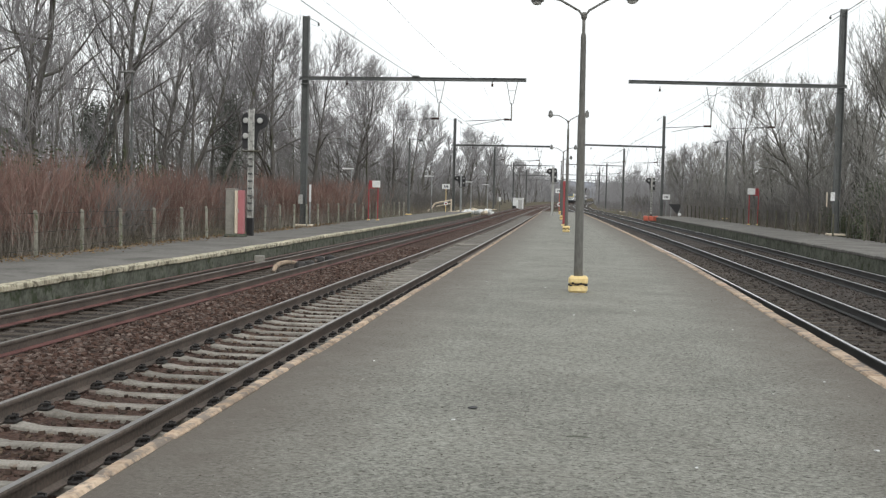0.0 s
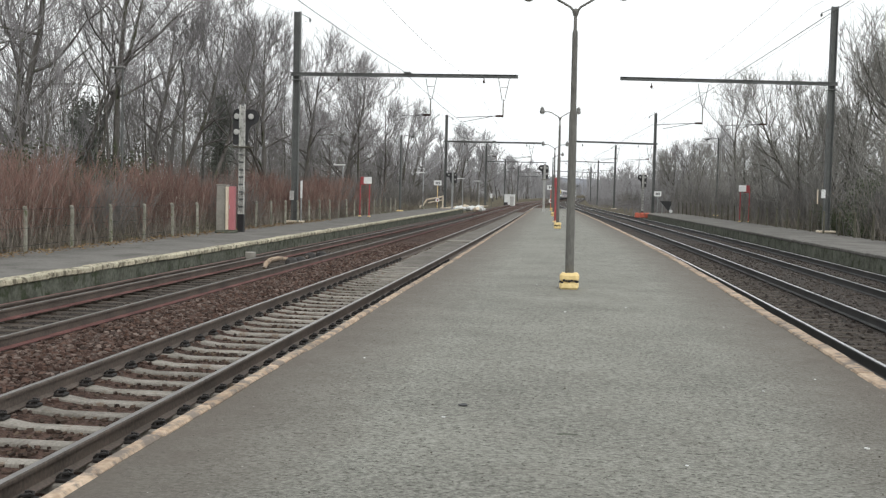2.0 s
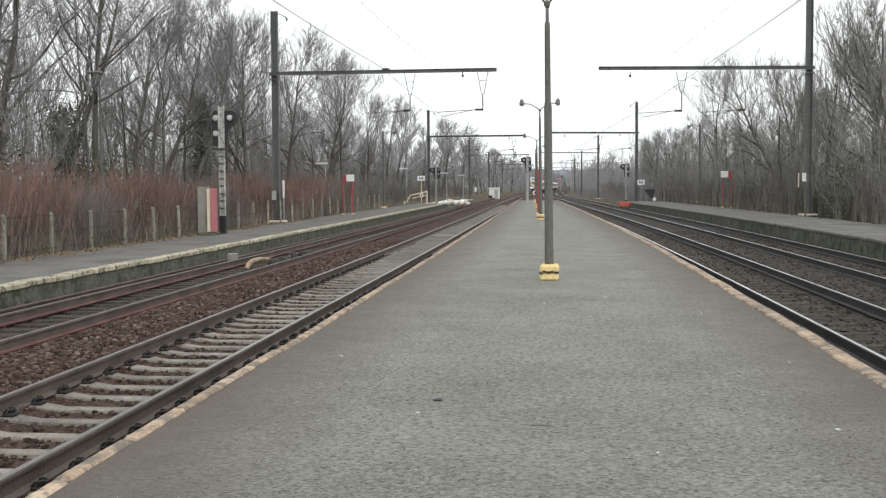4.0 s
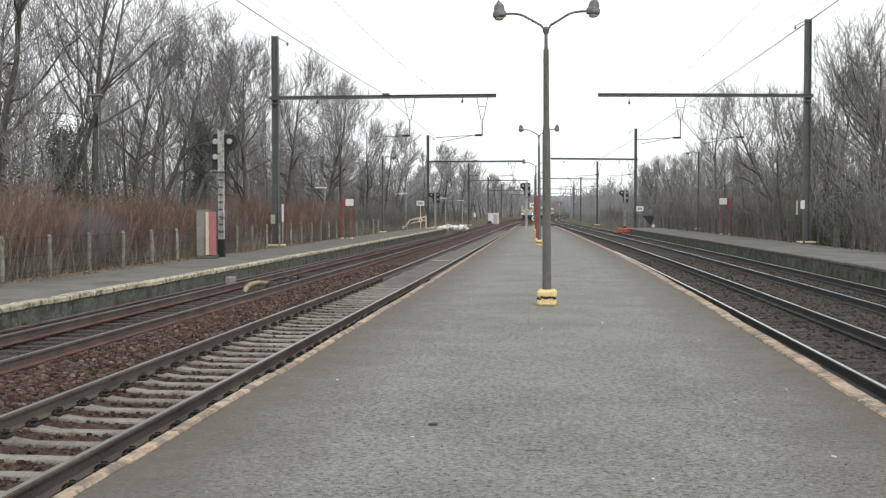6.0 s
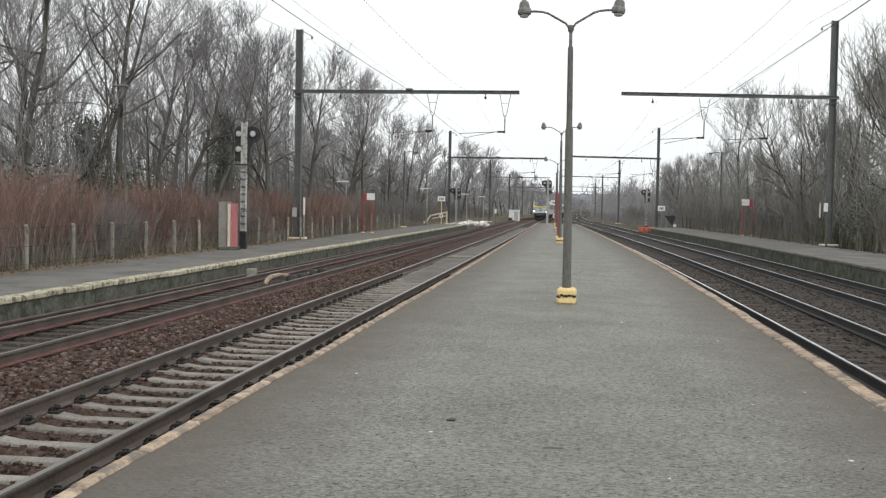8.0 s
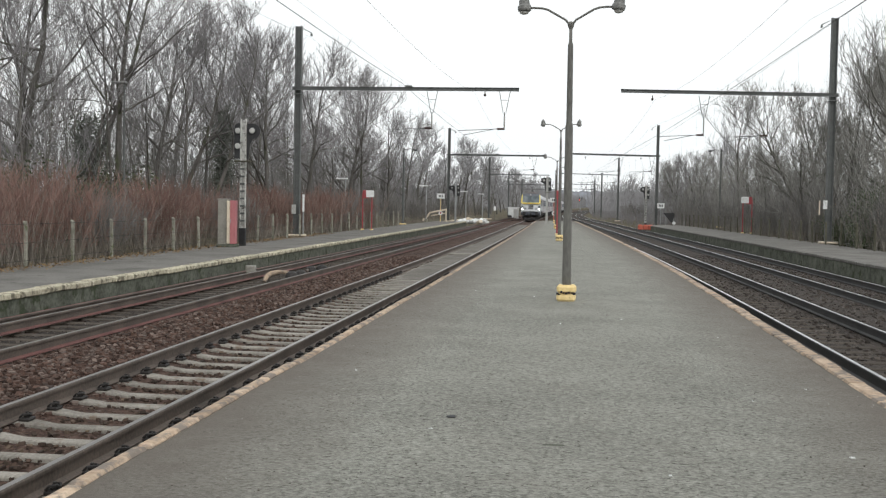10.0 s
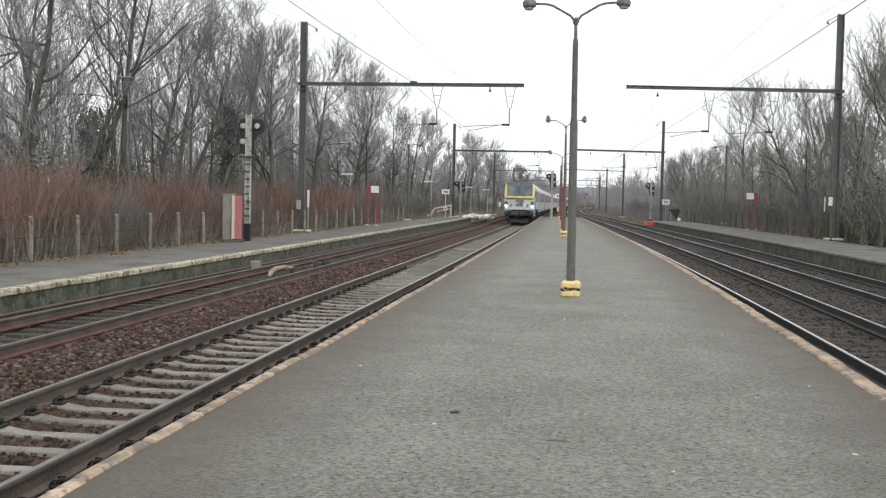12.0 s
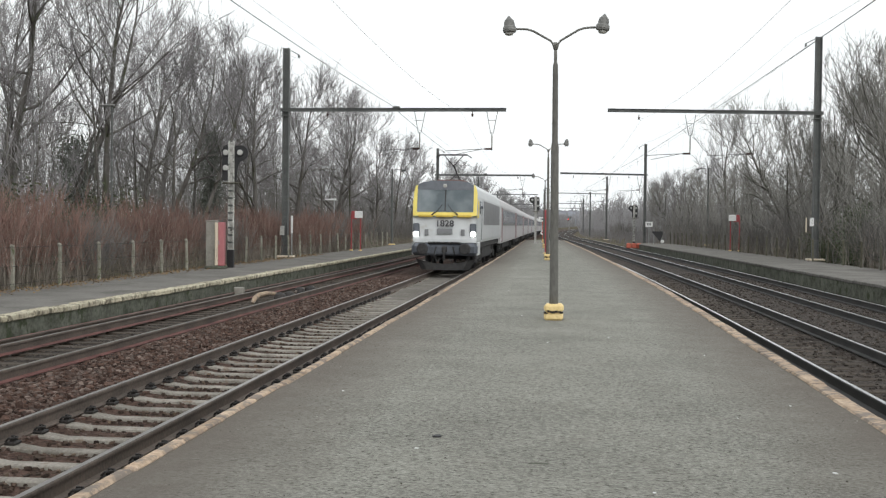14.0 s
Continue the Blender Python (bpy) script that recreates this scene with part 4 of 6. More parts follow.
def tree_meshes(seed, h, r0, first, n_limbs, reach, lean=0.0, az=None, dens=(6, 4, 4), fine=0.0085, stems=1, twig="twig", lift=0.025):
    """Trunk, rising limbs, boughs, twigs and fine shoots; the limbs' lengths round the crown into a dome."""
    rr = random.Random(seed)
    wood, crown = Build(), Build()
    subs, mids, fines = dens
    for s in range(stems):
        d = way(rr.uniform(0, 6.28) if az is None else az, (0.03 + lean) if stems == 1 else rr.uniform(0.1, 0.28))
        start = Vector((0, 0, -0.2)) if stems == 1 else Vector((rr.uniform(-0.3, 0.3), rr.uniform(-0.3, 0.3), -0.2))
        pts, dirs, rad = limb(wood, rr, start, d, h * rr.uniform(0.88, 0.97), r0, 12, 0.06, 0.03, 8, 0.1)
        for i in range(n_limbs):
            u = first + (0.97 - first) * (i + rr.random()) / n_limbs
            k = min(int(u * 12), 11)
            q = pts[k].lerp(pts[k + 1], u * 12 - k)
            c = (u - first) / (1 - first)
            length = h * reach * math.sqrt(max(0.06, 1 - (max(0.0, c - 0.2) / 0.82) ** 2)) * rr.uniform(0.7, 1.15)
            dd = (dirs[k] * 0.3 + way(rr.uniform(0, 6.28), (1.25 - 0.6 * c) * rr.uniform(0.75, 1.2))).normalized()
            lp, ld, lr = limb(wood, rr, q, dd, length, max(rad[k] * 0.5, 0.022), 6, 0.17, lift, 5, 0.2)
            for j in range(subs):
                v = 0.22 + 0.78 * (j + rr.random()) / subs
                m = min(int(v * 6), 5)
                sq = lp[m].lerp(lp[m + 1], v * 6 - m)
                sd = (ld[m] * 0.85 + way(rr.uniform(0, 6.28), rr.uniform(0.3, 1.5)) * 0.8).normalized()
                sl = length * (0.5 * (1.1 - v) + 0.14) * rr.uniform(0.8, 1.2) + 0.4
                sp, sdr, srd = limb(crown, rr, sq, sd, sl, max(lr[m] * 0.45, fine * 2), 3, 0.17, 0.04, 3, 0.35)
                for w in range(mids):
                    x = (w + rr.random()) / mids * 3
                    m2 = min(int(x), 2)
                    tq = sp[m2].lerp(sp[m2 + 1], x - m2)
                    td = (sdr[m2] * 0.8 + way(rr.uniform(0, 6.28), rr.uniform(0.3, 1.5)) * 0.8).normalized()
                    tl = sl * rr.uniform(0.3, 0.55) + 0.3
                    tp, tdr, trd = limb(crown, rr, tq, td, tl, fine * 1.45, 2, 0.16, 0.05, 3, 0.55)
                    for f in range(fines):
                        m3 = rr.randint(0, 1)
                        fq = tp[m3].lerp(tp[m3 + 1], rr.random())
                        fd = (tdr[m3] * 0.8 + way(rr.uniform(0, 6.28), rr.uniform(0.3, 1.5)) * 0.75).normalized()
                        shoot(crown, fq, fd, rr.uniform(0.35, 0.9), fine * 1.25)
    return wood.mesh("trunk", M["bark"], smooth=True), crown.mesh("crown", M[twig])


def make_tree(meshes, label, m, name="bare_tree", group="bare trees of the wood"):
    t = thing(name, label, "tree", m, group)
    part("trunk", meshes[0], None, t)
    part("crown", meshes[1], None, t)
    return t


def place(x, y, rz, s, dz=0.0):
    return pose(x, y, ground_height(x, y) + dz, 0, 0, rz) @ Matrix.Diagonal((s, s, s, 1))


TALL = [tree_meshes(21, 15, 0.19, 0.36, 14, 0.34), tree_meshes(22, 16, 0.22, 0.32, 14, 0.34, 0.08), tree_meshes(23, 15, 0.17, 0.4, 13, 0.32, 0.2), tree_meshes(24, 14.5, 0.15, 0.42, 7, 0.27, 0, None, (6, 4, 4), 0.0085, 2), tree_meshes(26, 15.5, 0.18, 0.46, 14, 0.32)]
OAKS = [tree_meshes(27, 17, 0.2, 0.3, 13, 0.36, 0.17, 0.0), tree_meshes(28, 16, 0.18, 0.34, 12, 0.36, 0.3, 0.0)]
DENSE = [tree_meshes(31, 12.6, 0.2, 0.2, 17, 0.38, 0.02, None, (6, 4, 5), 0.0085, 1, "twig", 0.0), tree_meshes(32, 12.6, 0.19, 0.22, 16, 0.36, 0.06, None, (6, 4, 5), 0.0085, 1, "twig", 0.0)]
POLES = [tree_meshes(51, 14, 0.08, 0.5, 8, 0.17, 0.03, None, (4, 3, 3)), tree_meshes(52, 13, 0.065, 0.45, 7, 0.18, 0.1, None, (4, 3, 3)), tree_meshes(53, 15, 0.09, 0.55, 8, 0.16, 0.06, None, (4, 3, 3))]
BROAD = [tree_meshes(34, 11.2, 0.21, 0.16, 17, 0.44, 0.04, None, (6, 4, 4), 0.0085, 1, "twig_olive", -0.01), tree_meshes(35, 11.2, 0.2, 0.18, 16, 0.42, 0.1, None, (6, 4, 4), 0.0085, 1, "twig_olive", -0.01)]
# FAR crowns carry haze in their twig colour
FAR = [tree_meshes(36, 12, 0.2, 0.16, 13, 0.34, 0, None, (5, 3, 3), 0.02, 1, "twig_hazed"), tree_meshes(37, 12, 0.18, 0.2, 12, 0.3, 0.05, None, (5, 3, 3), 0.02, 1, "twig_hazed")]
LONE = tree_meshes(38, 11.5, 0.22, 0.3, 15, 0.42, 0, None, (6, 4, 3), 0.009, 1, "twig_hazed")
SLIM = [tree_meshes(41, 9, 0.06, 0.15, 10, 0.2, 0.05, None, (4, 3, 3)), tree_meshes(42, 8, 0.05, 0.1, 9, 0.22, 0.15, None, (4, 3, 3)), tree_meshes(43, 7, 0.05, 0.1, 5, 0.22, 0, None, (3, 3, 3), 0.0085, 3)]

rt = random.Random(5)
tall0 = [make_tree(m, "tall bare grey-brown tree with fine twigs in the wood", place(-20 - 2.4 * i, 46 + 13 * i, 40 * i, (1.0, 0.84, 0.84, 0.84, 0.9)[i])) for i, m in enumerate(TALL)]
oak0 = [make_tree(m, "tall bare oak with a dark leaning trunk at the wood's edge", place(x, y, 0, s)) for m, x, y, s in ((OAKS[0], -22.6, 42, 1.0), (OAKS[1], -23.2, 48, 1.0))]
copy_thing(oak0[0], place(-27.6, 50, 200, 1.05))
copy_thing(oak0[1], place(-19.4, 55, 15, 0.78))
dense0 = [make_tree(m, "bare tree with a dense dark domed crown of twigs", place(x, y, 0, s)) for m, x, y, s in ((DENSE[0], -19.6, 68, 1.02), (DENSE[1], -22.8, 76, 1.08))]
for x, y, s, k in ((-26, 66, 1.1, 0), (-20.6, 82, 0.98, 1), (-20.2, 97, 1.08, 0), (-30, 78, 1.12, 1), (-29.5, 54, 1.1, 1), (-33, 62, 1.15, 0), (-21.6, 106, 1.1, 1), (-20.2, 120, 0.96, 0), (-20.6, 133, 0.92, 1)):
    copy_thing(dense0[k], place(x, y, rt.uniform(0, 360), s))
slim0 = [make_tree(m, "slender bare sapling in the wood's edge", place(-18 - i, 34 + 4 * i, 80 * i, 1), "sapling", "saplings of the wood's edge") for i, m in enumerate(SLIM)]
broad0 = [make_tree(m, "broad bare tree with a rounded twiggy crown beyond the hedge", place(x, y, 0, s), "bare_tree", "bare trees beyond the hedge") for m, x, y, s in ((BROAD[0], 17.6, 61, 1.0), (BROAD[1], 20.6, 67, 1.08))]
far0 = [make_tree(m, "far bare tree with a rounded crown beside the line", place(x, y, 0, 1), "bare_tree", "far bare trees beside the line") for m, x, y in ((FAR[0], -16.5, 200), (FAR[1], -15.6, 232))]
make_tree(LONE, "pale bare tree standing clear above the hedge", place(16.3, 108, 0, 1), "bare_tree", "bare trees beyond the hedge")


def wood_height(y):
    """How tall the wood is along the line, as a share."""
    return float(np.interp(y, [20, 50, 58, 72, 85, 100, 118, 140, 200, 320], [1.05, 1.0, 0.86, 0.84, 0.85, 0.92, 0.82, 0.74, 0.76, 0.9]))


def wood_edge(y):
    return line_l2(min(y, 400)) - 8.5 - (2.0 if y > 110 else 0)


placed = []
for _ in range(1500):
    if len(placed) > 37:
        break
    y = 30 + 170 * rt.random() ** 1.1
    d = 20 * rt.random() ** 1.2
    x = wood_edge(y) - 1 - d
    if any((x - a) ** 2 + (y - c) ** 2 < 14 for a, c in placed) or (y < 44 and rt.random() < 0.7):
        continue
    placed.append((x, y))
    s = wood_height(y) * rt.uniform(0.8, 1.04) * (0.82 if d < 4 else 1.0)
    copy_thing(rt.choice(tall0), place(x, y, rt.uniform(0, 360), s))
pole0 = [make_tree(m, "slender straight bare trunk in the dense wood", place(-22 - 2 * i, 46 + 6 * i, 60 * i, 1)) for i, m in enumerate(POLES)]
for _ in range(56):
    y = 36 + 130 * rt.random() ** 1.1
    copy_thing(rt.choice(pole0), place(wood_edge(y) - 2 - 20 * rt.random(), y, rt.uniform(0, 360), wood_height(y) * rt.uniform(0.75, 1.0)))
for _ in range(18):
    y = 24 + 160 * rt.random() ** 1.2
    copy_thing(rt.choice(slim0), place(wood_edge(y) + 0.5 - 8 * rt.random(), y, rt.uniform(0, 360), rt.uniform(0.55, 0.95)))
# the wood runs on close beside the far line
for k in range(40):
    y = 150 + 380 * (k / 40) ** 1.15
    copy_thing(far0[k % 2], place(line_l2(y) - 6.5 - 9 * rt.random(), y, rt.uniform(0, 360), rt.uniform(0.8, 1.06)))

# beyond the hedge on the other side
for x, y, s, k in ((16.4, 56, 0.62, 1), (19.4, 58, 0.95, 1), (15.6, 66, 0.6, 0), (17.6, 72, 0.82, 0), (22.5, 74, 1.0, 0), (16.2, 78, 0.86, 1), (20.2, 79, 0.92, 1), (14.9, 71, 0.62, 1), (18.4, 84, 0.9, 0), (19.0, 65, 0.92, 0), (25, 84, 0.95, 0), (15.4, 88, 0.56, 0), (18.0, 86, 0.66, 1), (21.4, 91, 0.74, 0), (16.0, 99, 0.52, 1), (18.8, 97, 0.6, 1), (23.4, 101, 0.8, 1), (15.2, 112, 0.5, 0), (18.4, 115, 0.56, 1), (20.8, 118, 0.62, 0), (24.5, 124, 0.75, 1), (14.4, 124, 0.64, 0), (13.6, 132, 0.62, 1), (17.0, 135, 0.7, 1), (12.6, 141, 0.56, 0), (15.2, 147, 0.62, 1), (20.4, 146, 0.72, 0)):
    copy_thing(broad0[k], place(x, y, rt.uniform(0, 360), s))
for x, y, s, k in ((14.4, 127, 0.68, 0), (16.6, 134, 0.74, 1), (13.0, 137, 0.6, 1), (18.9, 128, 0.72, 0)):
    copy_thing(dense0[k], place(x, y, rt.uniform(0, 360), s))
for k in range(24):
    y = 152 + 290 * (k / 24) ** 1.1
    copy_thing(far0[k % 2], place(hedge_line(y) + 7 + 10 * rt.random(), y, rt.uniform(0, 360), rt.uniform(0.52, 0.74)))
for y in [60 + 7 * k for k in range(18)]:
    copy_thing(rt.choice(slim0), place(hedge_line(y) + 6.5 + 3 * rt.random(), y, rt.uniform(0, 360), rt.uniform(0.35, 0.6)))


def shrub_meshes(seed, h, n, red):
    """Many upright arching shoots, grey below, finer and redder above."""
    rr = random.Random(seed)
    stems, shoots = Build(), Build()
    for _ in range(n):
        a = rr.uniform(0, 6.28)
        q = Vector((rr.gauss(0, 0.55), rr.gauss(0, 0.55), -0.1))
        pts, dirs, rad = limb(stems, rr, q, way(a, rr.uniform(0.02, 0.35)), h * rr.uniform(0.55, 0.95), rr.uniform(0.007, 0.014), 4, 0.13, 0.04, 3, 0.4)
        for k in range(15):
            m = rr.choice((1, 2, 2, 3, 3, 3))
            tq = pts[m].lerp(pts[m + 1], rr.random())
            shoot(shoots, tq, (dirs[m] + way(rr.uniform(0, 6.28), rr.uniform(0.3, 1.5)) * 0.85).normalized(), rr.uniform(0.3, 0.8), 0.0075)
    return stems.mesh("stem_clump", M["stem"]), shoots.mesh("crown", M["twig_red"] if red else M["twig_dark"])


def make_shrub(meshes, label, m, group):
    t = thing("shrub", label, "shrub", m, group)
    tagged(part("stem_clump", meshes[0], None, t), kind="stuff")
    tagged(part("crown", meshes[1], None, t), kind="stuff")
    return t


red0 = [make_shrub(shrub_meshes(60 + i, 2.9, 56, True), "leafless red-brown shrub behind the fence", place(-14.2, 24 + 2 * i, 30 * i, 1), "red-brown shrubs behind the fence") for i in range(4)]
dull0 = [make_shrub(shrub_meshes(70 + i, 2.6, 60, False), "leafless grey-brown shrub by the fence", place(16.2, 62 + 3 * i, 30 * i, 1), "grey-brown shrubs by the fence") for i in range(3)]
for k in range(66):
    y = 17 + 62 * (k / 66) + rt.uniform(-0.5, 0.5)
    x = -13.75 - 0.012 * (y - 20) - rt.choice((0, 0.9, 1.9, 3.2)) - rt.random() * 0.6
    s = rt.uniform(0.7, 1.06)
    copy_thing(rt.choice(red0 if rt.random() < 0.8 else dull0), place(x, y, rt.uniform(0, 360), s))
for k in range(24):
    y = 78 + 150 * (k / 24) ** 1.2
    copy_thing(rt.choice(dull0), place(wood_edge(y) + 3 - rt.random() * 4, y, rt.uniform(0, 360), rt.uniform(0.7, 1.2)))
for k in range(34):
    y = 40 + 150 * (k / 34) ** 1.15
    copy_thing(rt.choice(dull0), place(hedge_line(y) + 5.6 + rt.random() * 3.5, y, rt.uniform(0, 360), rt.uniform(0.7, 1.25)))


def evergreen(seed, h, n, x, y, label):
    """A leafy evergreen shrub: stems and many small tilted leaves."""
    rr = random.Random(seed)
    t = thing("evergreen_shrub", label, "shrub", place(x, y, 0, 1), "evergreen shrubs by the hedge")
    st, lv = Build(), Build()
    for _ in range(26):
        q = Vector((rr.gauss(0, 0.5), rr.gauss(0, 0.5), -0.1))
        pts, dirs, rad = limb(st, rr, q, way(rr.uniform(0, 6.28), rr.uniform(0.1, 0.5)), h * rr.uniform(0.5, 1.0), 0.02, 4, 0.15, 0.04, 3, 0.3)
        for _ in range(n // 26):
            m = rr.randint(0, 3)
            c = pts[m].lerp(pts[m + 1], rr.random()) + Vector((rr.gauss(0, 0.22), rr.gauss(0, 0.22), rr.gauss(0, 0.16)))
            u = way(rr.uniform(0, 6.28), rr.uniform(0.5, 2.2)) * 0.07
            w = u.cross(way(rr.uniform(0, 6.28), rr.uniform(0, 3))).normalized() * 0.03
            i = len(lv.v)
            lv.v.extend([tuple(c - u), tuple(c + w), tuple(c + u), tuple(c - w)])
            lv.f.append((i, i + 1, i + 2, i + 3))
            lv.m.append(0)
    tagged(part("stem_clump", st, M["stem"], t, fix=False), kind="stuff")
    tagged(part("foliage", lv, M["leaf_green"], t, fix=False), kind="stuff")
    return t


ever0 = evergreen(91, 2.8, 3400, 16.0, 52, "dark green leafy evergreen shrub behind the fence")
for x, y, s in ((14.4, 53.5, 1.0), (15.6, 58, 1.3), (14.2, 60.5, 0.7), (16.8, 63, 1.4), (15.4, 71, 0.7), (-18.2, 29, 1.5), (-19.6, 35, 1.4), (-19.0, 41, 1.2), (-20.5, 47, 1.4)):
    copy_thing(ever0, place(x, y, rt.uniform(0, 360), s))


def ivy_tree(seed, h, width, n, x, y):
    """A trunk and boughs thickly overgrown with ivy up to a ragged top."""
    rr = random.Random(seed)
    t = thing("ivy_clad_tree", "bare tree thickly overgrown with dark ivy in the wood", "tree", place(x, y, 0, 1), "ivy-clad trees")
    st, lv = Build(), Build()
    boughs = [limb(st, rr, Vector((0, 0, -0.1)), way(0, 0.03), h * 0.97, 0.17, 7, 0.1, 0.02, 6, 0.4)]
    for k in range(16):
        z = h * (0.2 + 0.72 * k / 16)
        boughs.append(limb(st, rr, Vector((0, 0, z)), way(rr.uniform(0, 6.28), rr.uniform(0.5, 1.0)), width * rr.uniform(0.6, 1.3) * (1.15 - 0.6 * z / h), 0.05, 4, 0.2, 0.03, 4, 0.4))
    for _ in range(n):
        pts, dirs, rad = rr.choice(boughs)
        m = rr.randint(0, len(pts) - 2)
        c = pts[m].lerp(pts[m + 1], rr.random()) + Vector((rr.gauss(0, 0.34), rr.gauss(0, 0.34), rr.gauss(0, 0.3)))
        u = way(rr.uniform(0, 6.28), rr.uniform(0.5, 2.2)) * 0.06
        w = u.cross(way(rr.uniform(0, 6.28), rr.uniform(0, 3))).normalized() * 0.036
        i = len(lv.v)
        lv.v.extend([tuple(c - u), tuple(c + w), tuple(c + u), tuple(c - w)])
        lv.f.append((i, i + 1, i + 2, i + 3))
        lv.m.append(0)
    part("trunk", st, M["bark"], t, fix=False)
    tagged(part("foliage", lv, M["ivy"], t, fix=False), kind="stuff")
    return t


ivy_tree(62, 5.6, 1.0, 6500, -21.4, 46.0)
ivy_tree(63, 7.4, 1.0, 6500, -20.4, 62.0)


# ---- depth of the wood: stems and brush too many to count ----
def brush(name, spots, label, thick, hh, rr, mat):
    b = Build()
    for x, y in spots:
        z = ground_height(x, y) - 0.1
        h = hh * rr.uniform(0.5, 1.15)
        pts, dirs, rad = limb(b, rr, Vector((x, y, z)), way(rr.uniform(0, 6.28), rr.uniform(0, 0.22)), h, thick * rr.uniform(0.6, 1.4), 4, 0.08, 0.02, 3, 0.3)
        for k in range(9):
            m = rr.randint(0, 3)
            shoot(b, pts[m].lerp(pts[m + 1], rr.random()), (dirs[m] * 0.6 + way(rr.uniform(0, 6.28), rr.uniform(0.3, 1.4))).normalized(), h * rr.uniform(0.15, 0.42), thick * 0.65)
    return tagged(new(name, b.mesh(name, mat)), label, "undergrowth", kind="stuff")


rr = random.Random(17)
brush("woodland_brush", [(wood_edge(y) - 2 - 30 * rr.random(), y) for y in [18 + 240 * rr.random() ** 1.3 for _ in range(1900)]], "dense bare undergrowth in the wood", 0.02, 6.0, rr, M["twig_dark"])
brush("woodland_brush", [(wood_edge(y) - 6 - 28 * rr.random(), y) for y in [22 + 230 * rr.random() ** 1.2 for _ in range(2500)]], "dense thin bare stems deep in the wood", 0.026, 8.0, rr, M["twig_dark"])
brush("woodland_brush", [(hedge_line(min(y, 700)) + 6.5 + 30 * rr.random() ** 1.3, y) for y in [48 + 90 * rr.random() ** 1.1 for _ in range(2000)]], "dense bare undergrowth beyond the hedge", 0.024, 5.6, rr, M["twig_olive"])
# Distant brush is paled in its colour to stand for haze
brush("woodland_brush", [(hedge_line(min(y, 700)) + 6 + 30 * rr.random() ** 1.4, y) for y in [125 + 230 * rr.random() ** 1.2 for _ in range(1500)]], "bare undergrowth farther along the hedge, paled for haze", 0.035, 5.4, rr, M["twig_hazed"])
brush("woodland_brush", [(line_l1(min(y, 990)) + rr.choice((-1, 1)) * (10 + 110 * rr.random() ** 1.7), y) for y in [300 + 600 * rr.random() for _ in range(1500)]], "far bare woods on both sides of the line", 0.16, 11, rr, M["twig_hazed"])
brush("trackside_scrub", [(line_r2(y) + 3 + 5 * rr.random(), y) for y in [112 + 230 * rr.random() ** 1.2 for _ in range(1100)]], "low dead grass and scrub beside the track", 0.02, 1.3, rr, M["twig"])
brush("woodland_brush", [(line_l1(min(y, 990)) - 7 - 45 * rr.random() ** 1.5, y) for y in [440 + 460 * rr.random() for _ in range(1100)]], "far bare wood on the outside of the bend", 0.14, 9.0, rr, M["twig_hazed"])
brush("woodland_brush", [(line_r2(min(y, 990)) + 5 + 70 * rr.random() ** 1.6, y) for y in [340 + 420 * rr.random() for _ in range(1200)]], "far low bare scrub beside the bend of the line", 0.13, 6.5, rr, M["twig_hazed"])


# ---- distant wooded ridge behind the curve of the line, haze painted into its colour ----
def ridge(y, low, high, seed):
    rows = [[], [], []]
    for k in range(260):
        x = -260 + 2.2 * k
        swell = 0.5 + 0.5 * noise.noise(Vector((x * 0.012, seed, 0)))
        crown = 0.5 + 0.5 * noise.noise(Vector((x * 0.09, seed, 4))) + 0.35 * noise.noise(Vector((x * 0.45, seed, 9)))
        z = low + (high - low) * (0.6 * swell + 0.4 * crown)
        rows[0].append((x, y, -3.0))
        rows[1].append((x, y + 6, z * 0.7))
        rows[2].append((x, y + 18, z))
    return sheet("backdrop", rows, M["distance"], "distant wooded ridge, coloured pale for haze", "backdrop")


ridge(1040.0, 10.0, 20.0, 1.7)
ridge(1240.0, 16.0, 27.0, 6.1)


# ---- signals ----
def ring_outline(cx, cz, r, a0, a1, n):
    return [(cx + r * math.cos(radians(a0 + (a1 - a0) * k / n)), cz + r * math.sin(radians(a0 + (a1 - a0) * k / n))) for k in range(n + 1)]


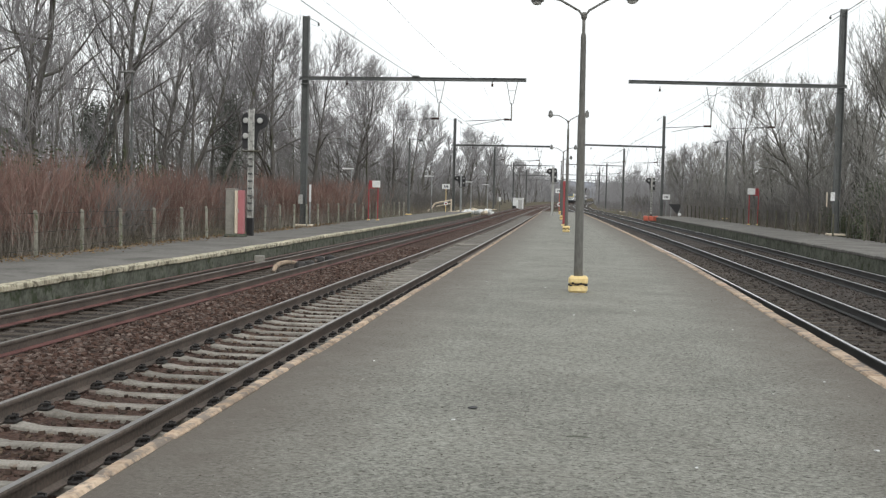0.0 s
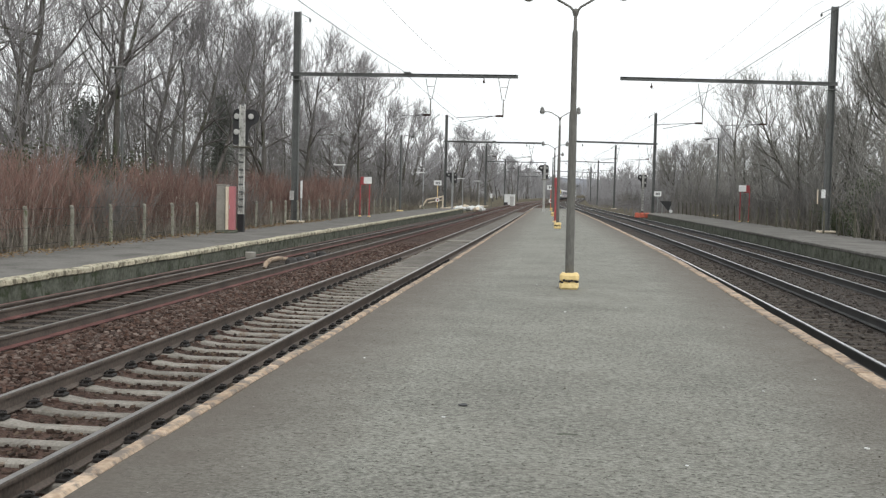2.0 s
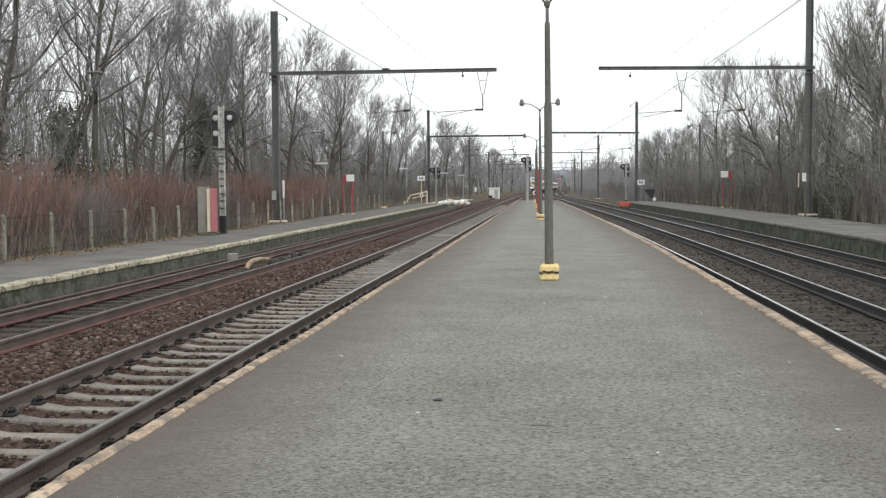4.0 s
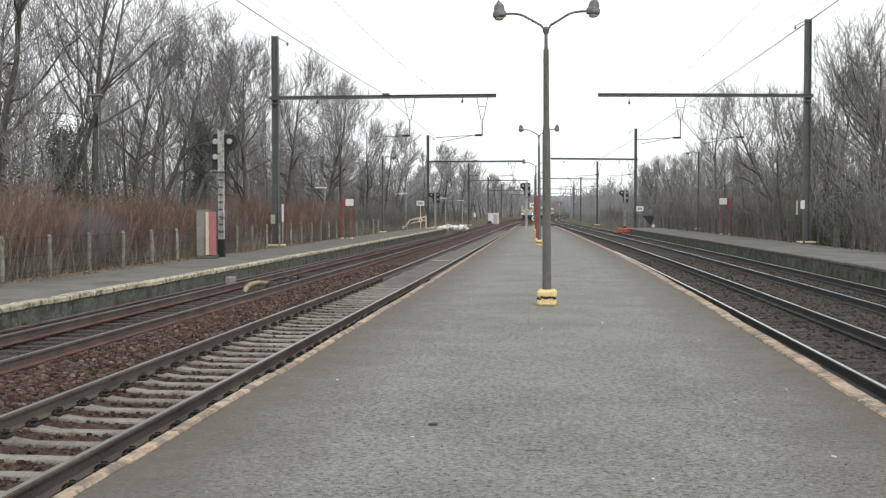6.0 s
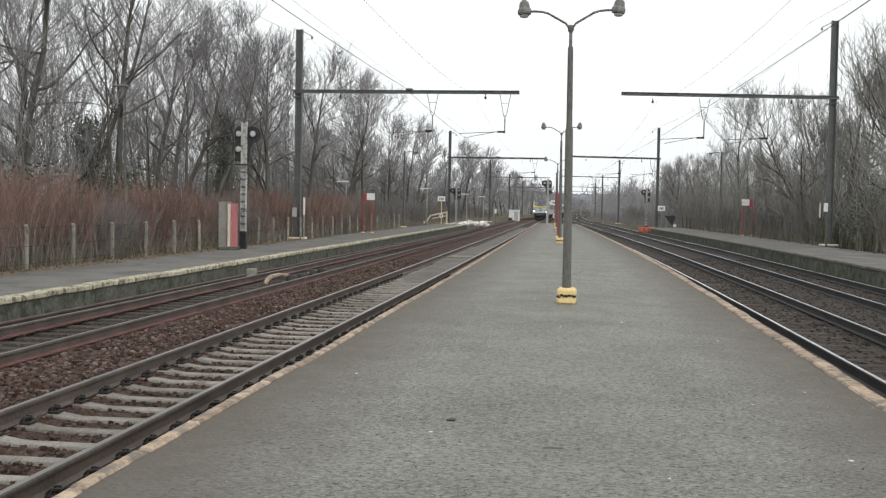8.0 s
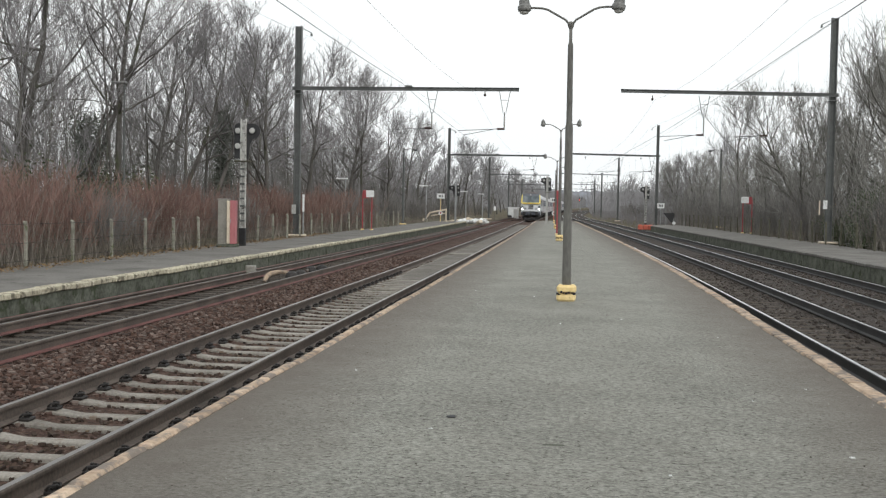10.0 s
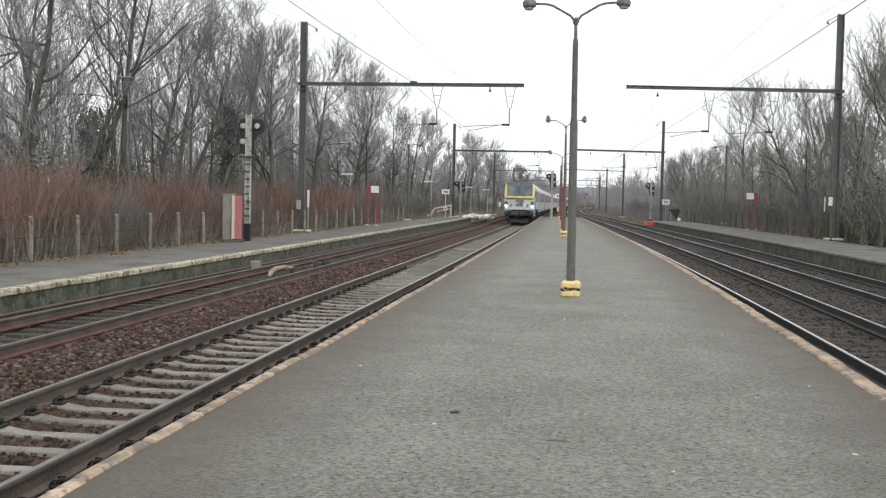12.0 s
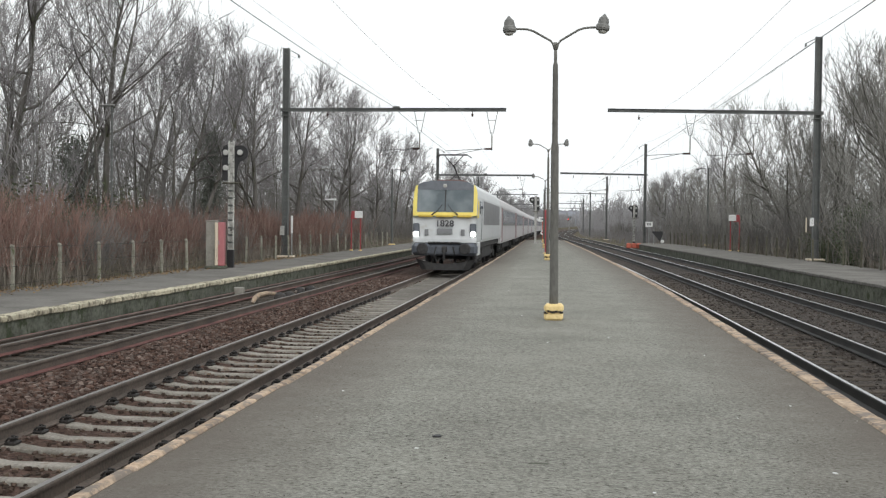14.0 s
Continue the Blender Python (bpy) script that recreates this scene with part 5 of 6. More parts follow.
def signal(x, y, z, s, label, lamp_mat, mirror=1, ladder=True, mast_mat="white", turn=0.0, base=True, wide=1.0):
    """Light signal: a pale mast before a black two-lobed screen."""
    t = thing("railway_signal", label, "railway signal", pose(x, y, z, 0, 0, turn), "railway signals")
    b = Build()
    for xx in (-0.09, 0.09):
        b.box((xx * s, 0, 2.4 * s), (0.045 * s, 0.12 * s, 4.8 * s), 0.005)
    b.box((0, 0.03, 2.4 * s), (0.15 * s, 0.02, 4.7 * s), 0.004)
    part("mast", b, M[mast_mat], t)
    if ladder:
        for k in range(8):
            b = Build()
            b.box((0, -0.075 * s, (0.95 + 0.28 * k) * s), (0.17 * s, 0.03, 0.07 * s), 0.006)
            part("mast_plate", b, M["steel"], t)
    if base:
        b = Build()
        b.box((0, 0, 0.33 * s), (0.25 * s, 0.17 * s, 0.68 * s), 0.012)
        part("mast_foot", b, M["black"], t)
    b = Build()
    out = [(-0.36, 3.3), (0.0, 3.3), (0.0, 4.62), (-0.2, 4.66)] + [(-0.32, 4.6), (-0.38, 4.45)]
    b.plate([(mirror * px * wide * s, pz * s) for px, pz in out], 0.05 * s, 0.1 * s)
    part("screen", b, M["black"], t)
    b = Build()
    out = [(0.0, 3.3), (0.18, 3.3), (0.24, 3.85), (0.33, 4.03)] + ring_outline(0.34, 4.34, 0.29, -60, 100, 10) + [(0.0, 4.62)]
    b.plate([(mirror * px * wide * s, pz * s) for px, pz in out], 0.055 * s, 0.105 * s)
    part("screen", b, M["black"], t)
    for k, (cx, cz) in enumerate(((-0.22, 4.36), (-0.22, 3.78), (0.34, 4.36))):
        b = Build()
        b.lathe((mirror * cx * wide * s, 0.05 * s, cz * s), [(0.135 * s, 0), (0.135 * s, -0.1 * s), (0.122 * s, -0.1 * s), (0.118 * s, -0.03 * s)], 14, "y")
        hood = part("lamp_hood", b, M["black"], t)
        b = Build()
        b.lathe((mirror * cx * wide * s, -0.0 * s, cz * s), [(0.108 * s, 0), (0.108 * s, -0.03 * s), (0.06 * s, -0.05 * s)], 14, "y")
        part("lens", b, lamp_mat if k == 1 else M["lens"], hood)
    b = Build()
    b.box((0, 0, 3.2 * s), (0.62 * s, 0.3 * s, 0.05), 0.01)
    b.box((0.34 * s, 0, 3.2 * s), (0.26 * s, 0.08 * s, 0.04), 0.01)
    part("bracket", b, M["fence_dark"], t)
    return t


signal(-12.25, 39.6, LEFT_Z, 0.99, "railway signal with black screen on a pale patched mast", M["lens"], mast_mat="mast_white")
signal(-11.45, 108.0, LEFT_Z, 0.78, "far railway signal with black screen on a grey mast", M["lens"], -1, False, "steel_light", base=False, wide=1.5)
signal(-1.95, 90.0, rise(90), 0.84, "railway signal with black screen at the platform end", M["lens"], -1, False, "lens", base=False)
signal(6.85, 101.0, 0.1, 0.84, "railway signal with black screen on a pale mast", M["lens"], -1, True, "mast_white")


# ---- relay cabinet ----
def cabinet(x, y, z):
    t = thing("relay_cabinet", "grey metal relay cabinet with a faded red door", "cabinet", pose(x, y, z, 0, 0, 8))
    b = Build()
    b.box((-0.17, 0.1, 0.9), (0.36, 0.55, 1.62), 0.015)
    part("body", b, M["cabinet"], t)
    b = Build()
    b.box((0.05, -0.1, 0.9), (0.1, 0.42, 1.55), 0.012)
    part("door_frame", b, M["cream"], t, "cream-painted door frame")
    b = Build()
    b.box((0.2, 0.0, 0.9), (0.21, 0.4, 1.58), 0.012)
    d = part("door", b, M["red_pale"], t, "faded pinkish red door")
    b = Build()
    b.box((0.13, -0.215, 0.95), (0.025, 0.03, 0.14), 0.006)
    part("handle", b, M["steel_light"], d)
    b = Build()
    b.box((0, 0.02, 0.045), (0.74, 0.62, 0.1), 0.02)
    part("plinth", b, M["wall"], t)
    b = Build()
    b.box((-0.17, 0.1, 1.73), (0.4, 0.6, 0.05), 0.015)
    part("roof", b, M["cabinet"], t)
    return t


cabinet(-12.42, 38.4, LEFT_Z)


# ---- red notice frames ----
def notice_frame(x, y, z, turn, w, label, flip=1):
    t = thing("notice_frame", label, "notice board", pose(x, y, z, 0, 0, turn), "red notice frames")
    for s in (-1, 1):
        b = Build()
        b.box((s * w / 2, 0, 1.15), (0.07, 0.07, 2.3), 0.01)
        p = part("leg", b, M["red"], t)
        b = Build()
        b.box((s * w / 2, 0, 0.03), (0.2, 0.2, 0.08), 0.02)
        part("foot", b, M["yellow"], p)
    b = Build()
    b.box((-flip * w * 0.18, 0, 2.25), (w * 0.62, 0.14, 0.5), 0.02)
    part("head_box", b, M["red"], t)
    b = Build()
    b.box((flip * w * 0.3, -0.05, 2.28), (0.5, 0.12, 0.42), 0.02)
    part("panel", b, M["lens"] if turn > 40 else M["white"], t, "pale panel with unreadable print")
    return t


notice_frame(-12.75, 67.4, LEFT_Z, 4, 0.58, "red tubular notice frame with a white panel")
notice_frame(12.0, 76.0, RIGHT_Z - 0.02, -4, 0.6, "red tubular notice frame with a grey-blue panel", -1)
notice_frame(-0.72, 62.0, rise(62), 86, 0.9, "red notice frame seen edge-on beside the lamps")


# ---- slim masts and lamps on the side platforms ----
def slim_mast(x, y, z, h, s, label):
    t = thing("slim_mast", label, "mast", pose(x, y, z))
    b = Build()
    b.tube([(0, 0, 0), (0, 0, h)], [0.11, 0.075], 8)
    part("pole", b, M["steel"], t)
    b = Build()
    b.tube([(0, 0, h - 0.15), (s * 0.5, 0, h - 0.05), (s * 0.85, 0, h - 0.12)], 0.03, 6)
    part("arm", b, M["steel"], t)
    b = Build()
    b.box((s * 0.95, 0, h - 0.16), (0.34, 0.2, 0.16), 0.04)
    part("fitting", b, M["steel"], t)
    b = Build()
    b.box((0, 0, 0.04), (0.5, 0.5, 0.1), 0.03)
    part("footing", b, M["yellow"], t)


slim_mast(-13.75, 88.6, LEFT_Z, 6.3, 1, "slim dark pole with a small fitting at its top")
slim_mast(13.1, 98.0, RIGHT_Z, 6.9, -1, "slim dark pole with a small fitting at its top")


def side_lamp(x, y, z, h, label):
    t = thing("side_lamp", label, "lamp post", pose(x, y, z), "small lamps of the side platform")
    b = Build()
    b.tube([(0, 0, 0), (0, 0, h)], [0.06, 0.045], 8)
    part("pole", b, M["steel_light"], t)
    b = Build()
    b.box((-0.28, 0, h + 0.05), (0.85, 0.26, 0.1), 0.03)
    part("head", b, M["white"], t)
    b = Build()
    b.box((0, 0, 0.15), (0.3, 0.3, 0.3), 0.03)
    part("foot", b, M["fence"], t)


for x, y in ((-16.3, 77.6), (-13.65, 102.2), (-11.75, 122.0), (-11.8, 146.0)):
    side_lamp(x, y, LEFT_Z if y < 112 else 0.1, 3.4, "small pale lamp post with a flat head")


def street_lamp(x, y):
    t = thing("street_lamp", "slim green street lamp standing in the wood", "street lamp", pose(x, y, ground_height(x, y)))
    b = Build()
    b.tube([(0, 0, -0.1), (0, 0, 6.3)], [0.055, 0.035], 8)
    part("pole", b, M["steel"], t)
    b = Build()
    b.box((-0.2, 0, 6.33), (0.6, 0.24, 0.09), 0.03)
    part("head", b, M["shade"], t)


street_lamp(-17.6, 41.2)


# ---- signs ----
def post_sign(x, y, z, h, w, hh, label, mat, post_mat, bars, disc=False):
    t = thing("sign", label, "sign", pose(x, y, z), "trackside signs")
    b = Build()
    b.tube([(0, 0, 0), (0, 0, h)], 0.035, 7)
    part("post", b, M[post_mat], t)
    b = Build()
    b.box((0, -0.05, h), (w, 0.03, hh), 0.008)
    p = part("panel", b, M[mat], t)
    for k in range(bars):
        b = Build()
        b.box((-w * 0.2 + k * w * 0.2, -0.069, h), (w * 0.12, 0.008, hh * 0.45), 0.002)
        part("bar", b, M["bars"], p)
    if disc:
        b = Build()
        b.lathe((0.02, -0.06, 0.85), [(0.2, 0), (0.2, -0.03)], 16, "y")
        d = part("disc", b, M["white"], t)
        b = Build()
        b.lathe((0.02, -0.095, 0.85), [(0.09, 0), (0.09, -0.02)], 12, "y")
        part("spot", b, M["red"], d)
    return t


post_sign(-12.95, 108.0, LEFT_Z, 2.55, 0.78, 0.5, "white sign with dark marks on a yellow post", "white", "yellow", 3, True)
post_sign(-1.55, 102.0, rise(102), 2.1, 0.75, 0.42, "white sign with dark marks at the platform end", "white", "orange", 3, True)
post_sign(8.8, 108.3, 0.1, 2.2, 0.7, 0.5, "white sign with dark marks before the mast", "white", "steel_light", 3)
post_sign(-10.4, 150.0, -0.1, 1.7, 0.3, 0.6, "small white plate beside the track", "white", "steel", 0)
post_sign(-9.9, 196.0, -0.1, 1.5, 0.3, 0.6, "small white plate beside the track", "white", "steel", 0)


def mast_plate(x, y, z, w, h, label, mat):
    b = Build()
    b.box((x, y, z), (w, 0.03, h), 0.006)
    return tagged(new("mast_marker", fixed(b.mesh("mast_marker", M[mat]))), label, "marker plate")


mast_plate(-13.02, 52.0, 1.95, 0.1, 0.85, "tall narrow white marker fixed to the mast", "white")
mast_plate(-13.02, 52.0, 0.93, 0.07, 1.18, "narrow galvanised conduit at the mast's foot", "steel_light")
mast_plate(-13.5, 52.0, 1.65, 0.22, 0.45, "small grey plate fixed to the mast", "lens")
mast_plate(12.35, 54.8, 2.35, 0.2, 0.42, "small white plate fixed to the mast", "white")
mast_plate(12.08, 54.8, 2.2, 0.06, 0.7, "narrow cream strip fixed to the mast", "cream")


# ---- orange barrier, warning board, point machine, heaps ----
def barrier(x, y, z):
    t = thing("plastic_barrier", "orange-red plastic barrier by the track end", "barrier", pose(x, y, z))
    for k in range(3):
        b = Build()
        b.box((-0.45 + 0.45 * k, 0.05 * k, 0.3), (0.42, 0.3, 0.45), 0.06)
        b.box((-0.45 + 0.45 * k, 0.05 * k, 0.48), (0.36, 0.18, 0.12), 0.04)
        part("block", b, M["orange"], t)


barrier(6.75, 99.5, 0.0)


def warning_board(x, y, z):
    t = thing("warning_board", "black triangular trackside board with a white disc", "sign", pose(x, y, z))
    b = Build()
    b.plate([(-0.75, 1.9), (0.55, 1.9), (0.55, 1.55), (0.35, 0.9), (0.2, 0.75)], 0, 0.04)
    part("board", b, M["black"], t)
    for xx in (-0.5, 0.45):
        b = Build()
        b.tube([(xx, 0.05, 0), (xx, 0.05, 1.8)], 0.04, 6)
        part("post", b, M["steel_light"], t)
    b = Build()
    b.lathe((0.52, -0.02, 0.72), [(0.2, 0), (0.2, -0.03)], 16, "y")
    part("disc", b, M["white"], t)
    return t


warning_board(9.3, 104.0, 0.1).scale = (0.8, 0.8, 0.8)


def point_cover(x, y, z, turn):
    t = thing("cable_cover", "rusty orange curved cable cover between the rails", "track fitting", pose(x, y, z, 0, 0, turn))
    b = Build()
    pts = [(-0.15, -1.15, 0.0), (-0.15, -0.95, 0.12), (-0.12, -0.6, 0.2), (-0.05, -0.1, 0.22), (0.1, 0.45, 0.17)]
    b.tube(pts, [0.06, 0.07, 0.07, 0.06, 0.05], 8)
    part("cover", b, M["coping"], t, "orange-brown worn cover")
    for yy, xx in ((-0.1, 0.35), (0.5, 0.45), (2.6, 0.25), (3.4, 0.4)):
        b = Build()
        b.lathe((xx, yy, 0), [(0.17, 0), (0.19, 0.1), (0.15, 0.2), (0.06, 0.25)], 12)
        part("hub", b, M["clip"], t, "black round housing")
    b = Build()
    b.tube([(0.2, 2.2, 0.1), (0.15, 2.9, 0.18), (0.3, 3.8, 0.12)], 0.045, 7)
    part("cable", b, M["rail_side"], t)


point_cover(-8.12, 29.9, -0.2, 0)
b = Build()
b.box((-9.2, 30.6, -0.02), (0.28, 0.2, 0.3), 0.02)
tagged(new("junction_box", b.mesh("junction_box", M["cabinet"])), "small grey junction box beside the rail", "junction box")


def rubble(x, y, z, n, size, label, mats, rr):
    t = thing("rubble_heap", label, "rubble", pose(x, y, z))
    for k in range(n):
        b = Build()
        s = [rr.uniform(0.5, 1.3) * size for _ in range(3)]
        a = rr.uniform(0, 6.28)
        d = rr.random() ** 0.6 * size * 2.6
        b.box((0, 0, 0), (s[0], s[1], s[2] * 0.45), 0.05, turn=Euler((rr.uniform(-0.4, 0.4), rr.uniform(-0.4, 0.4), a)).to_matrix())
        part("slab", b, M[rr.choice(mats)], t, m=pose(d * math.cos(a), d * math.sin(a) * 1.6, s[2] * 0.15 + 0.22 * size * (1 - d / (2.6 * size)) * k / n * 2))


rubble(-10.4, 113.0, 0.15, 18, 0.75, "pale heap of broken slabs at the platform end", ("white", "cream", "lens", "white"), random.Random(4))
rubble(-10.6, 119.0, 0.1, 14, 0.75, "pale heap of broken slabs at the platform end", ("white", "cream", "cream"), random.Random(6))


def digger_boom(x, y, z):
    t = thing("boom_barrier", "cream-yellow steel frame leaning beside the platform", "frame", pose(x, y, z))
    for k, (p, q, r) in enumerate((((-1.2, 0, 0.2), (-0.7, 0, 0.9), 0.09), ((-0.75, 0, 0.85), (0.9, 0, 1.2), 0.09), ((-0.6, 0, 0.55), (0.85, 0, 0.85), 0.06), ((0.9, 0, 0.0), (0.9, 0, 1.3), 0.08))):
        b = Build()
        b.tube([p, q], r, 6)
        part("bar", b, M["cream"], t)
    b = Build()
    b.box((-1.25, 0, 0.12), (0.5, 0.5, 0.25), 0.05)
    part("foot", b, M["cream"], t)


digger_boom(-13.35, 108.5, LEFT_Z)


def hut(x, y, z):
    t = thing("equipment_hut", "small white equipment hut beside the track", "hut", pose(x, y, z, 0, 0, -4))
    b = Build()
    b.box((0, 0, 0.95), (1.75, 1.6, 1.9), 0.02)
    part("wall", b, M["white"], t)
    b = Build()
    b.box((0, 0, 1.95), (1.95, 1.8, 0.12), 0.03)
    part("roof", b, M["white"], t)
    b = Build()
    b.box((0.45, -0.81, 0.85), (0.7, 0.04, 1.6), 0.01)
    part("door", b, M["lens"], t)
    b = Build()
    b.box((-0.55, -1.1, 0.3), (0.7, 0.6, 0.6), 0.12)
    part("crate", b, M["black"], t)


hut(-10.1, 194.0, -0.2)


# ---- small marks on the platform ----
def litter(x, y, s, label, mat, name):
    b = Build()
    rr2 = random.Random(int(x * 100 + y * 10))
    b.plate([(math.cos(a) * s * rr2.uniform(0.5, 1), math.sin(a) * s * rr2.uniform(0.4, 0.9)) for a in [k * 0.785 for k in range(8)]], 0, 0.006)
    me = fixed(b.mesh(name, M[mat]))
    ob = new(name, me)
    ob.matrix_basis = pose(x, y, rise(y) + 0.004, 90 + rr2.uniform(-6, 6), 0, rr2.uniform(0, 360))
    return tagged(ob, label, "litter")


litter(-0.91, 8.5, 0.05, "dark dead leaf lying on the asphalt", "black", "dead_leaf")
smudge = litter(-0.09, 7.64, 0.12, "faint dark mark on the asphalt", "wall", "asphalt_mark")
smudge.matrix_basis = pose(-0.09, 7.64, rise(7) + 0.002, 90, 0, 0) @ Matrix.Diagonal((1.1, 0.22, 0.35, 1))
rl = random.Random(8)
litter(1.94, 7.63, 0.022, "pale fleck of chewing gum on the asphalt", "white", "gum_fleck")
for _ in range(12):
    y = 5.5 + 22 * rl.random()
    litter(rl.uniform(-2.2, 2.4), y, rl.uniform(0.012, 0.022), "pale fleck of chewing gum on the asphalt", "white", "gum_fleck")

b = Build()
b.box((line_l1(47.5), 47.5, -0.16), (1.25, 1.1, 0.06), 0.015)
tagged(new("track_slab", b.mesh("track_slab", M["sleeper"])), "pale concrete slab laid flat between the rails", "slab")

# ---- far red light beyond the bend, on an added signal sized to fit the view ----
signal(3.7, 420.0, -0.3, 1.35, "far red light on an added signal post", M["red_light"], 1, False, "steel_light", base=False)



# ---- the train ----
HW, FLOOR = 1.38, 1.28


def section(hw, floor, scale=1.0, top=3.86):
    half = [(hw * 0.97, floor), (hw, floor + 0.15), (hw, 2.75), (hw * 0.985, 3.18), (hw * 0.93, 3.5), (hw * 0.78, top - 0.14), (hw * 0.38, top - 0.03)]
    return [(x, z) for x, z in half] + [(0, top)] + [(-x, z) for x, z in reversed(half)]


def nose(z):
    return -9.72 if z < 2.3 else -9.72 + (z - 2.3) * 0.26


def front_plate(b, outline, out=0.02, thick=0.06):
    b.quad_strip([[(x, nose(z) - out, z) for x, z in outline], [(x, nose(z) - out + thick, z) for x, z in outline]])
    return b


def rounded(x0, z0, x1, z1, r, n=4):
    pts = []
    for cx, cz, a in ((x1 - r, z1 - r, 0), (x0 + r, z1 - r, 90), (x0 + r, z0 + r, 180), (x1 - r, z0 + r, 270)):
        pts += ring_outline(cx, cz, r, a, a + 90, n)
    return pts


def bogie(parent, y, wheels, wheel_r, name="bogie"):
    b = Build()
    for s in (-1, 1):
        b.box((s * 1.0, y, 0.62), (0.16, 3.3, 0.28), 0.04)
        b.box((s * 1.02, y - wheels / 2, 0.52), (0.22, 0.4, 0.4), 0.06)
        b.box((s * 1.02, y + wheels / 2, 0.52), (0.22, 0.4, 0.4), 0.06)
        b.lathe((s * 1.02, y, 0.7), [(0.16, 0), (0.16, 0.4)], 8)
    b.box((0, y, 0.72), (1.9, 0.5, 0.3), 0.04)
    bo = part(name, b, M["under"], parent)
    for yy in (y - wheels / 2, y + wheels / 2):
        b = Build()
        for s in (-1, 1):
            b.lathe((s * GA - 0.06, yy, wheel_r), [(wheel_r + 0.02, 0 if s > 0 else 0.12), (wheel_r, 0.03 if s > 0 else 0.09), (wheel_r - 0.01, 0.12 if s > 0 else 0.0)], 20, "x")
        b.tube([(-GA, yy, wheel_r), (GA, yy, wheel_r)], 0.08, 8)
        part("wheelset", b, M["under"], bo)
    return bo


def locomotive():
    t = thing("locomotive", "grey electric locomotive with a yellow-framed cab, headlights lit", "locomotive")
    b = Build()
    rings = []
    for y in (9.7, 9.5, -8.9):
        k = 0.97 if y == 9.7 else 1.0
        rings.append([(x * k, y, z) for x, z in section(HW, FLOOR)])
    rings.append([(x * 0.99, max(-9.35, nose(z) + 0.3), z - 0.01) for x, z in section(HW, FLOOR)])
    rings.append([(x * 0.975, nose(z) + 0.1, min(z, 3.78)) for x, z in section(HW, FLOOR)])
    rings.append([(x * 0.955, nose(z), min(z, 3.78)) for x, z in section(HW, FLOOR)])
    b.quad_strip(rings)
    body = part("body", b, M["train_grey"], t, smooth=False)
    # yellow frame round the windscreen, as four rails
    b = Build()
    for s in (-1, 1):
        front_plate(b, [(s * 1.17, 2.38), (s * 1.31, 2.38), (s * 1.325, 3.0), (s * 1.31, 3.35), (s * 1.25, 3.6), (s * 1.17, 3.66)], 0.03, 0.12)
    front_plate(b, [(-1.17, 2.38), (1.17, 2.38), (1.17, 2.53), (-1.17, 2.53)], 0.03, 0.12)
    part("cab_frame", b, M["train_yellow"], body, "yellow windscreen surround")
    for s in (-1, 1):
        b = Build()
        b.quad_strip([[(s * (HW + 0.006), -9.3, 2.3), (s * (HW + 0.006), -9.3, 2.9), (s * (HW * 0.975), -9.25, 3.1), (s * (HW * 0.89), -9.2, 3.45)], [(s * (HW + 0.006) * 0.96, nose(2.3) + 0.07, 2.3), (s * (HW + 0.006) * 0.96, nose(2.9) + 0.07, 2.9), (s * HW * 0.94, nose(3.1) + 0.07, 3.1), (s * HW * 0.86, nose(3.45) + 0.07, 3.45)]], closed=False)
        part("cab_corner", b, M["train_yellow"], body, "yellow cab corner", fix=False)
    b = Build()
    front_plate(b, [(-1.17, 3.46), (1.17, 3.46), (1.15, 3.66), (0.95, 3.78), (0.5, 3.84), (-0.5, 3.84), (-0.95, 3.78), (-1.15, 3.66)], 0.035, 0.14)
    part("brow", b, M["train_dark"], body, "dark grey roof brow")
    for s in (-1, 1):
        b = Build()
        front_plate(b, rounded(0.025 if s > 0 else -1.16, 2.54, 1.16 if s > 0 else -0.025, 3.46, 0.04, 2), 0.025, 0.06)
        part("windscreen", b, M["windscreen"], body)
        b = Build()
        b.tube([(s * 0.46, nose(2.5) - 0.08, 2.46), (s * 0.3, nose(2.65) - 0.06, 2.6), (s * 0.12, nose(2.85) - 0.05, 2.85)], 0.013, 5)
        b.tube([(s * 0.55, nose(2.4) - 0.06, 2.4), (s * 0.42, nose(2.52) - 0.09, 2.52)], 0.03, 5)
        part("wiper", b, M["black"], body)
        b = Build()
        b.box((s * 1.17, -9.74, 1.8), (0.26, 0.08, 0.54), 0.03)
        hs = part("lamp_housing", b, M["train_dark"], body)
        b = Build()
        b.lathe((s * 1.18, -9.77, 1.63), [(0.112, 0), (0.112, -0.05), (0.07, -0.08)], 16, "y")
        part("headlight", b, M["headlight"], hs, "lit white headlight")
        b = Build()
        b.box((s * 0.75, -9.73, 1.7), (0.16, 0.05, 0.26), 0.01)
        part("vent", b, M["train_band"], body)
    b = Build()
    front_plate(b, [(-0.025, 2.56), (0.025, 2.56), (0.025, 3.46), (-0.025, 3.46)], 0.03, 0.06)
    part("window_post", b, M["black"], body)
    b = Build()
    b.box((0, -9.75, 3.62), (0.16, 0.1, 0.14), 0.03)
    part("top_light", b, M["lens"], body)
    b = Build()
    b.box((0, -9.73, 1.74), (0.64, 0.05, 0.24), 0.01)
    part("grille", b, M["train_band"], body)
    tc = bpy.data.curves.new("number", "FONT")
    tc.body, tc.size, tc.extrude, tc.align_x, tc.offset = "1828", 0.36, 0.012, "CENTER", 0.008
    tob = new("number", tc)
    me = bpy.data.meshes.new_from_object(tob.evaluated_get(bpy.context.evaluated_depsgraph_get()))
